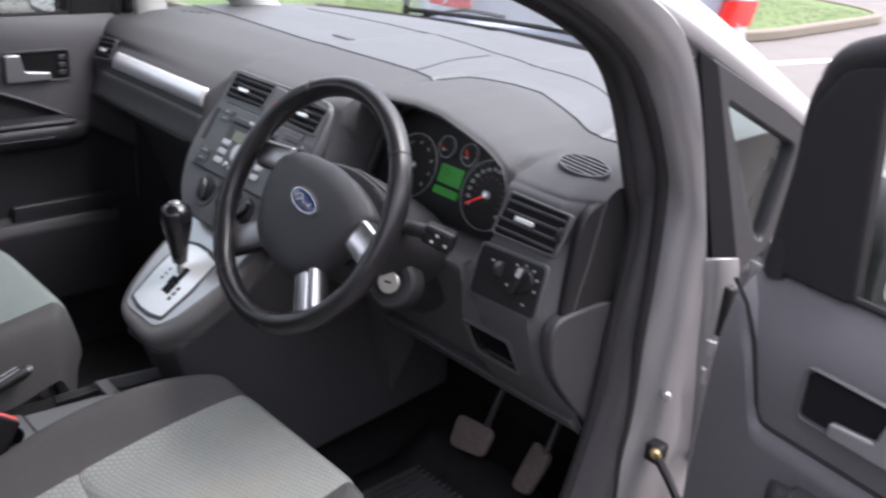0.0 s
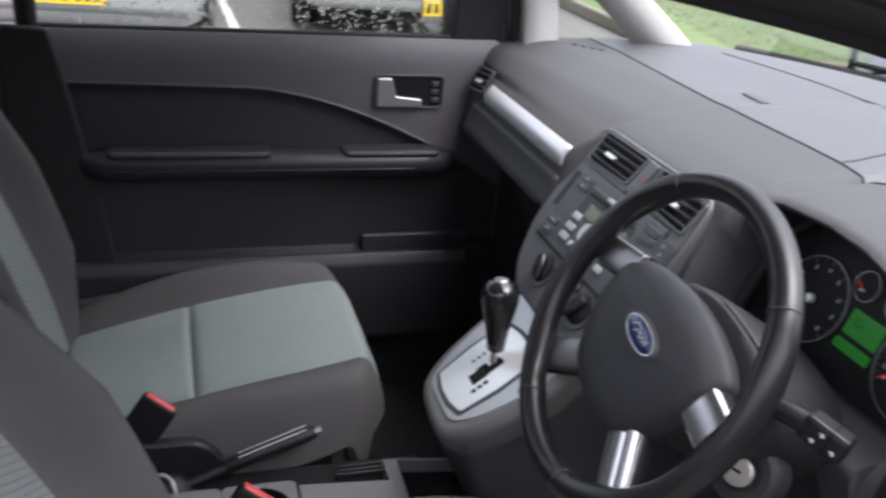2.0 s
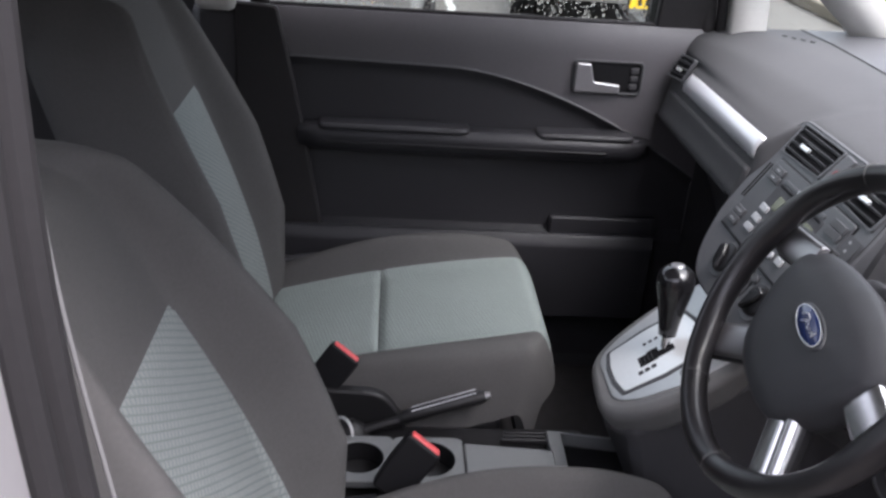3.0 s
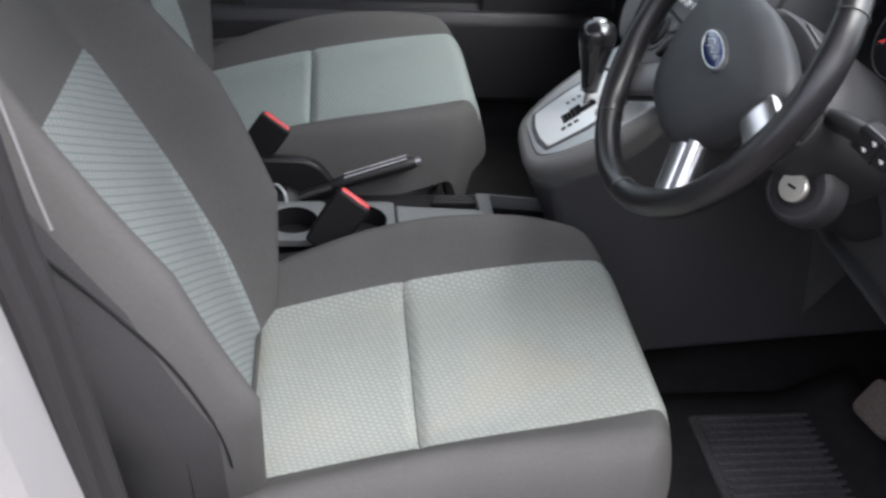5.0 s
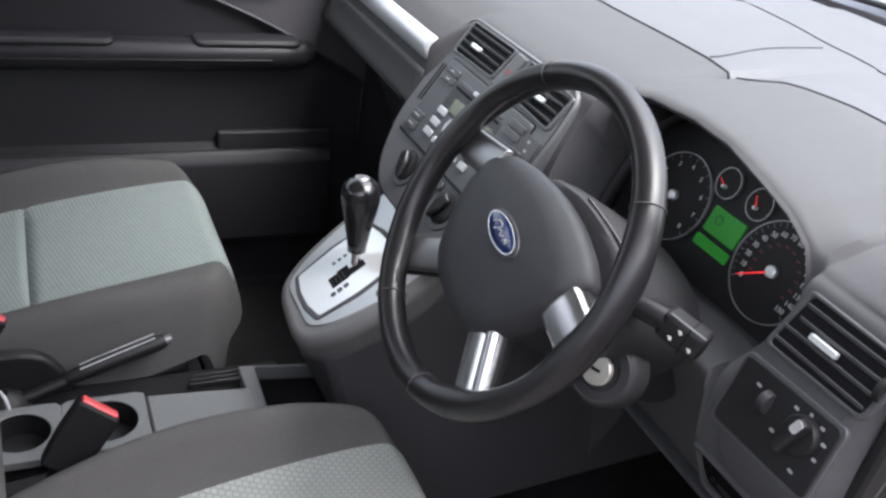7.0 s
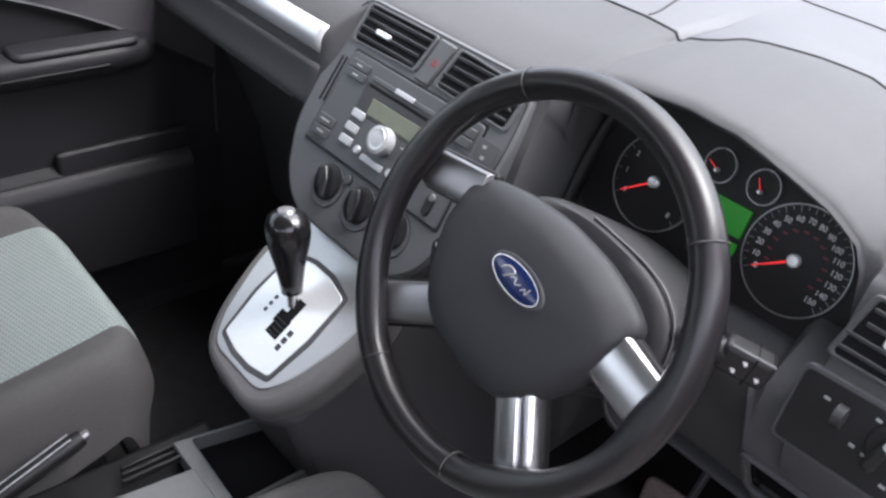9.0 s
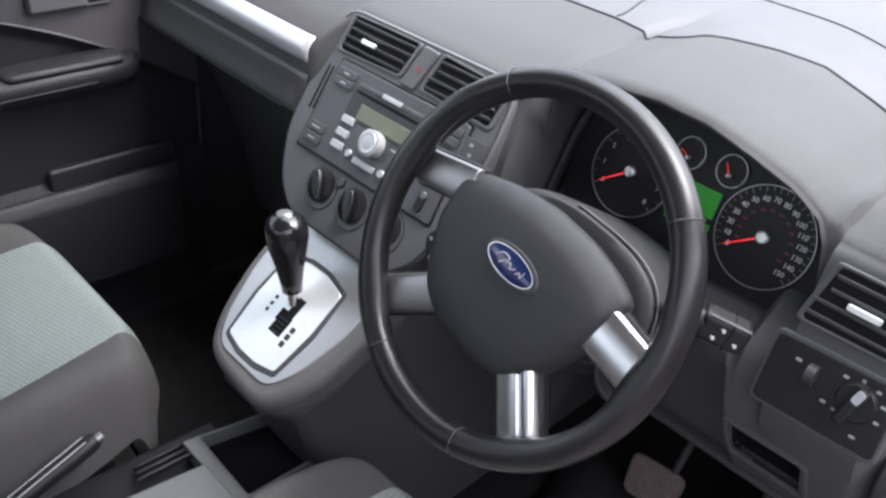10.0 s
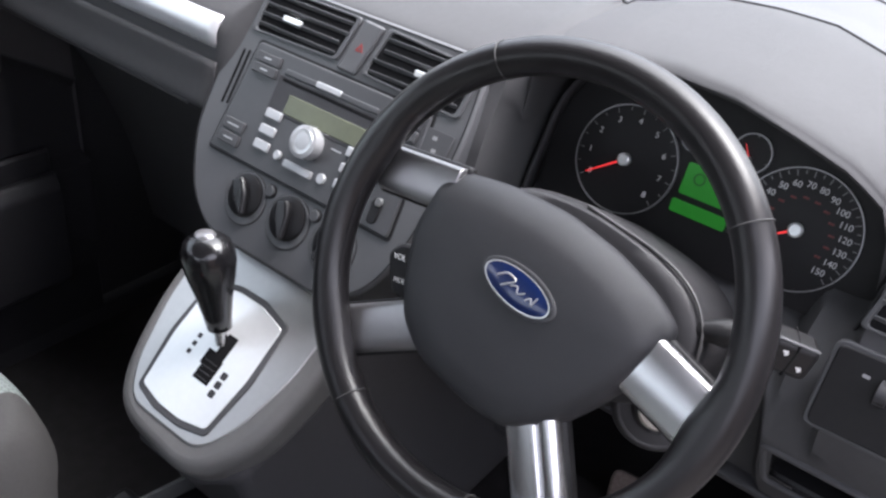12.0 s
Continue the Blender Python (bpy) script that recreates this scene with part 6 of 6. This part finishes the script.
NPLATE = mat("yellow_plate", (.85, .55, .02), .5)


def parked_car(name, m, paint, label, L=4.3, Wd=1.76, lamps=True, plate=True, tall=1.0, lamp=(.40, .66, 1.0), plate_z=.48, bumper_top=.62):
    """A parked hatchback seen from behind: x across, y from the tail (0) to the nose, z up from the ground."""
    th = thing(name, m @ Vector((0, L / 2, 0)), label, "car", "parked cars")
    hw = Wd / 2

    def up(z):
        return z if z < .45 else .45 + (z - .45) * tall

    # body: sections along the length, each a rounded half outline mirrored
    secs = [(.00, .62, .36, 1.0), (.03, .88, .30, 1.00), (.12, .965, .24, 1.02), (.5, 1.0, .20, 1.0), (1.2, 1.0, .18, .98), (2.6, 1.0, .18, .95), (3.3, .99, .18, .92), (3.9, .95, .2, .82), (4.2, .84, .28, .70), (4.3, .6, .36, .6)]
    bm = bmesh.new()
    rings = []
    for y, k, z0, z1 in secs:
        w = hw * k
        half = [(w * .80, z0), (w * .96, z0 + .06), (w, z0 + .25), (w * .995, (z0 + z1) / 2 + .05), (w * .95, z1 - .05), (w * .86, z1)]
        pts = half + [(-x, z) for x, z in half[::-1]]
        rings.append([m @ Vector((x, y * L / 4.3, up(z))) for x, z in pts])
    loft(bm, rings)
    body = part("car_body", bm, paint, th, angle=50)
    bm = bmesh.new()
    rings = []
    for y, k, z in ((.10, .74, 1.0), (.32, .70, 1.40), (.9, .70, 1.50), (1.8, .70, 1.50), (2.5, .68, 1.44), (3.25, .76, .93)):
        w = hw * k
        pts = [(w * 1.16, .92), (w * 1.1, (z + .92) / 2), (w, z - .04), (w * .8, z), (-w * .8, z), (-w, z - .04), (-w * 1.1, (z + .92) / 2), (-w * 1.16, .92)]
        rings.append([m @ Vector((x, y * L / 4.3, up(zz))) for x, zz in pts])
    loft(bm, rings)
    part("cabin", bm, paint, th, angle=40)
    part("rear_window", prism(bmesh.new(), rounded([(-hw * .62, up(1.04)), (hw * .62, up(1.04)), (hw * .54, up(1.36)), (-hw * .54, up(1.36))], .06), -.02, .02, m @ Matrix.Translation((0, .20, 0)) @ pose(0, 0, -.0, 90) @ pose(0, 0, 0, 0, 0, 0)), CARGLASS, th, "dark rear window")
    for sx in (-1, 1):
        xx = Matrix(((0, 0, sx, 0), (1, 0, 0, 0), (0, 1, 0, 0), (0, 0, 0, 1)))
        part("side_window", prism(bmesh.new(), rounded([(.55, up(1.0)), (2.9, up(1.0)), (2.3, up(1.38)), (.75, up(1.40))], .08), hw * .755, hw * .80, m @ xx), CARGLASS, th, "dark side windows")
        for y in (.78, 3.45):
            tm = m @ Matrix.Translation((sx * (hw - .10), y * L / 4.3, .31)) @ pose(0, 0, 0, 0, 90)
            wh = part("wheel", lathe(bmesh.new(), [(.17, -.10), (.30, -.11), (.315, -.08), (.315, .08), (.30, .11), (.17, .10)], tm, 32), TYRE, th, "black tyre")
            part("rim", lathe(bmesh.new(), [(.205, -.112), (.19, -.10), (.06, -.115), (.0005, -.118)] if sx < 0 else [(.205, .112), (.19, .10), (.06, .115), (.0005, .118)], tm, 20), PALE, wh, "silver wheel")
            part("arch", lathe(bmesh.new(), [(.36, -.115), (.30, -.12), (.30, .12), (.36, .115)], tm, 32), SEAL, th)
        if lamps:
            x0, z0, z1 = lamp
            zm = z0 + (z1 - z0) * .55
            for nm, a, b, mt, tx in (("tail_lamp", z0, zm, LAMP, "red tail lamp"), ("tail_lamp", zm + .004, z1, LAMP if tall == 1 else PALELAMP, "" if tall == 1 else "pale upper lamp lens")):
                out = rounded([(x0 + .02 * (a > z0), a), (.93, a + .01), (.97, b), (x0 + .035, b)], .015)
                part(nm, loft(bmesh.new(), [[m @ Vector((sx * (hw * x + dx), .11 * max(0, (x - x0) / (.97 - x0)) ** 2 - dy, z)) for x, z in out] for dx, dy in ((-.02, -.05), (.006, .012), (0, .020))]), mt, th, tx, bevel=.004)
    part("bumper", loft(bmesh.new(), [[m @ Vector((x * hw, y, z)) for y, z in ((.02, .34), (-.045, .40), (-.055, bumper_top - .10), (-.03, bumper_top - .02), (.05, bumper_top), (.05, .34))] for x in (-.9, -.6, 0, .6, .9)]), paint, th, "painted rear bumper", bevel=.015)
    if not plate:
        return th
    np_ = part("number_plate", prism(bmesh.new(), rrect(-.26, -.056, .26, .056, .01), 0, .008, m @ Matrix.Translation((0, -.058, plate_z)) @ pose(0, 0, 0, 90)), NPLATE, th, "yellow number plate")
    for i in range(7):
        x = -.19 + i * .06 + (.03 if i > 3 else 0)
        part("plate_bar", prism(bmesh.new(), rrect(x - .017, -.035, x + .017, .035, .004), .007, .0092, m @ Matrix.Translation((0, -.058, plate_z)) @ pose(0, 0, 0, 90)), BLACK, np_)
    return th


WHITEP = mat("white_car_paint", (.55, .55, .54), .3, vary=.02, coat=.8)
BLUEP = mat("pale_blue_car_paint", (.40, .43, .50), .3, metal=.3, vary=.02, coat=.8)
BLACKP = mat("black_car_paint", (.015, .015, .017), .25, vary=.05, coat=.8)
SILVERP = mat("silver_grey_car_paint", (.45, .46, .47), .32, metal=.5, vary=.02, coat=.8)
parked_car("parked_car", Matrix.Translation((-1.33, 2.943, GZ)) @ pose(0, 0, 0, 0, 0, 49.7), BLUEP, "pale blue hatchback with red tail lamps, parked ahead", tall=1.38, lamp=(.70, .985, 1.23), plate_z=1.087, bumper_top=.95)
parked_car("parked_car", Matrix.Translation((-5.5, -1.12, GZ)) @ pose(0, 0, 0, 0, 0, 84), SILVERP, "silver grey hatchback with a yellow rear plate, parked alongside")
parked_car("parked_car", Matrix.Translation((-9.9, 4.0, GZ)) @ pose(0, 0, 0, 0, 0, 84), BLACKP, "black hatchback wet with rain, parked across the bay", plate=False)
parked_car("parked_car", Matrix.Translation((-6.55, 1.45, GZ)) @ pose(0, 0, 0, 0, 0, 84), WHITEP, "white hatchback parked beside the silver one", plate=False)

# hedge along the far edge of the car park
LEAF = mat("hedge_leaf", (.045, .085, .025), .8, vary=.4, scale=20)
hd_ = thing("hedge", (-24, 10, GZ), "dark green clipped hedge behind the grass", "hedge")
bm = bmesh.new()
rnd = random.Random(11)
for _ in range(14000):
    t = rnd.random()
    x, y = -26 + 18 * t + rnd.uniform(-1, 1), -6 + 30 * t + rnd.uniform(-1, 1)
    z = GZ + rnd.uniform(.0, 1.8 + .3 * math.sin(x * 2.1))
    a = Vector((rnd.uniform(-1, 1), rnd.uniform(-1, 1), rnd.uniform(-1, 1))).normalized() * rnd.uniform(.06, .13)
    b = a.orthogonal().normalized() * rnd.uniform(.03, .07)
    c = Vector((x, y, z))
    bm.faces.new([bm.verts.new(c + a), bm.verts.new(c + b), bm.verts.new(c - a), bm.verts.new(c - b)])
part("hedge_leaves", bm, LEAF, hd_, "small dark green leaves")

# unseen plain wall added behind the open door to block low sky light
BLOCKERWALL = mat("dull_blocker_wall", (.16, .12, .10), .9, vary=.2, scale=8)
tagged(part("added_wall_east", box(bmesh.new(), (4.6, -3.0, 1.2), (.3, 22, 2.7)), BLOCKERWALL), "unseen plain wall added to hold back low sky light", "wall", kind="structure")
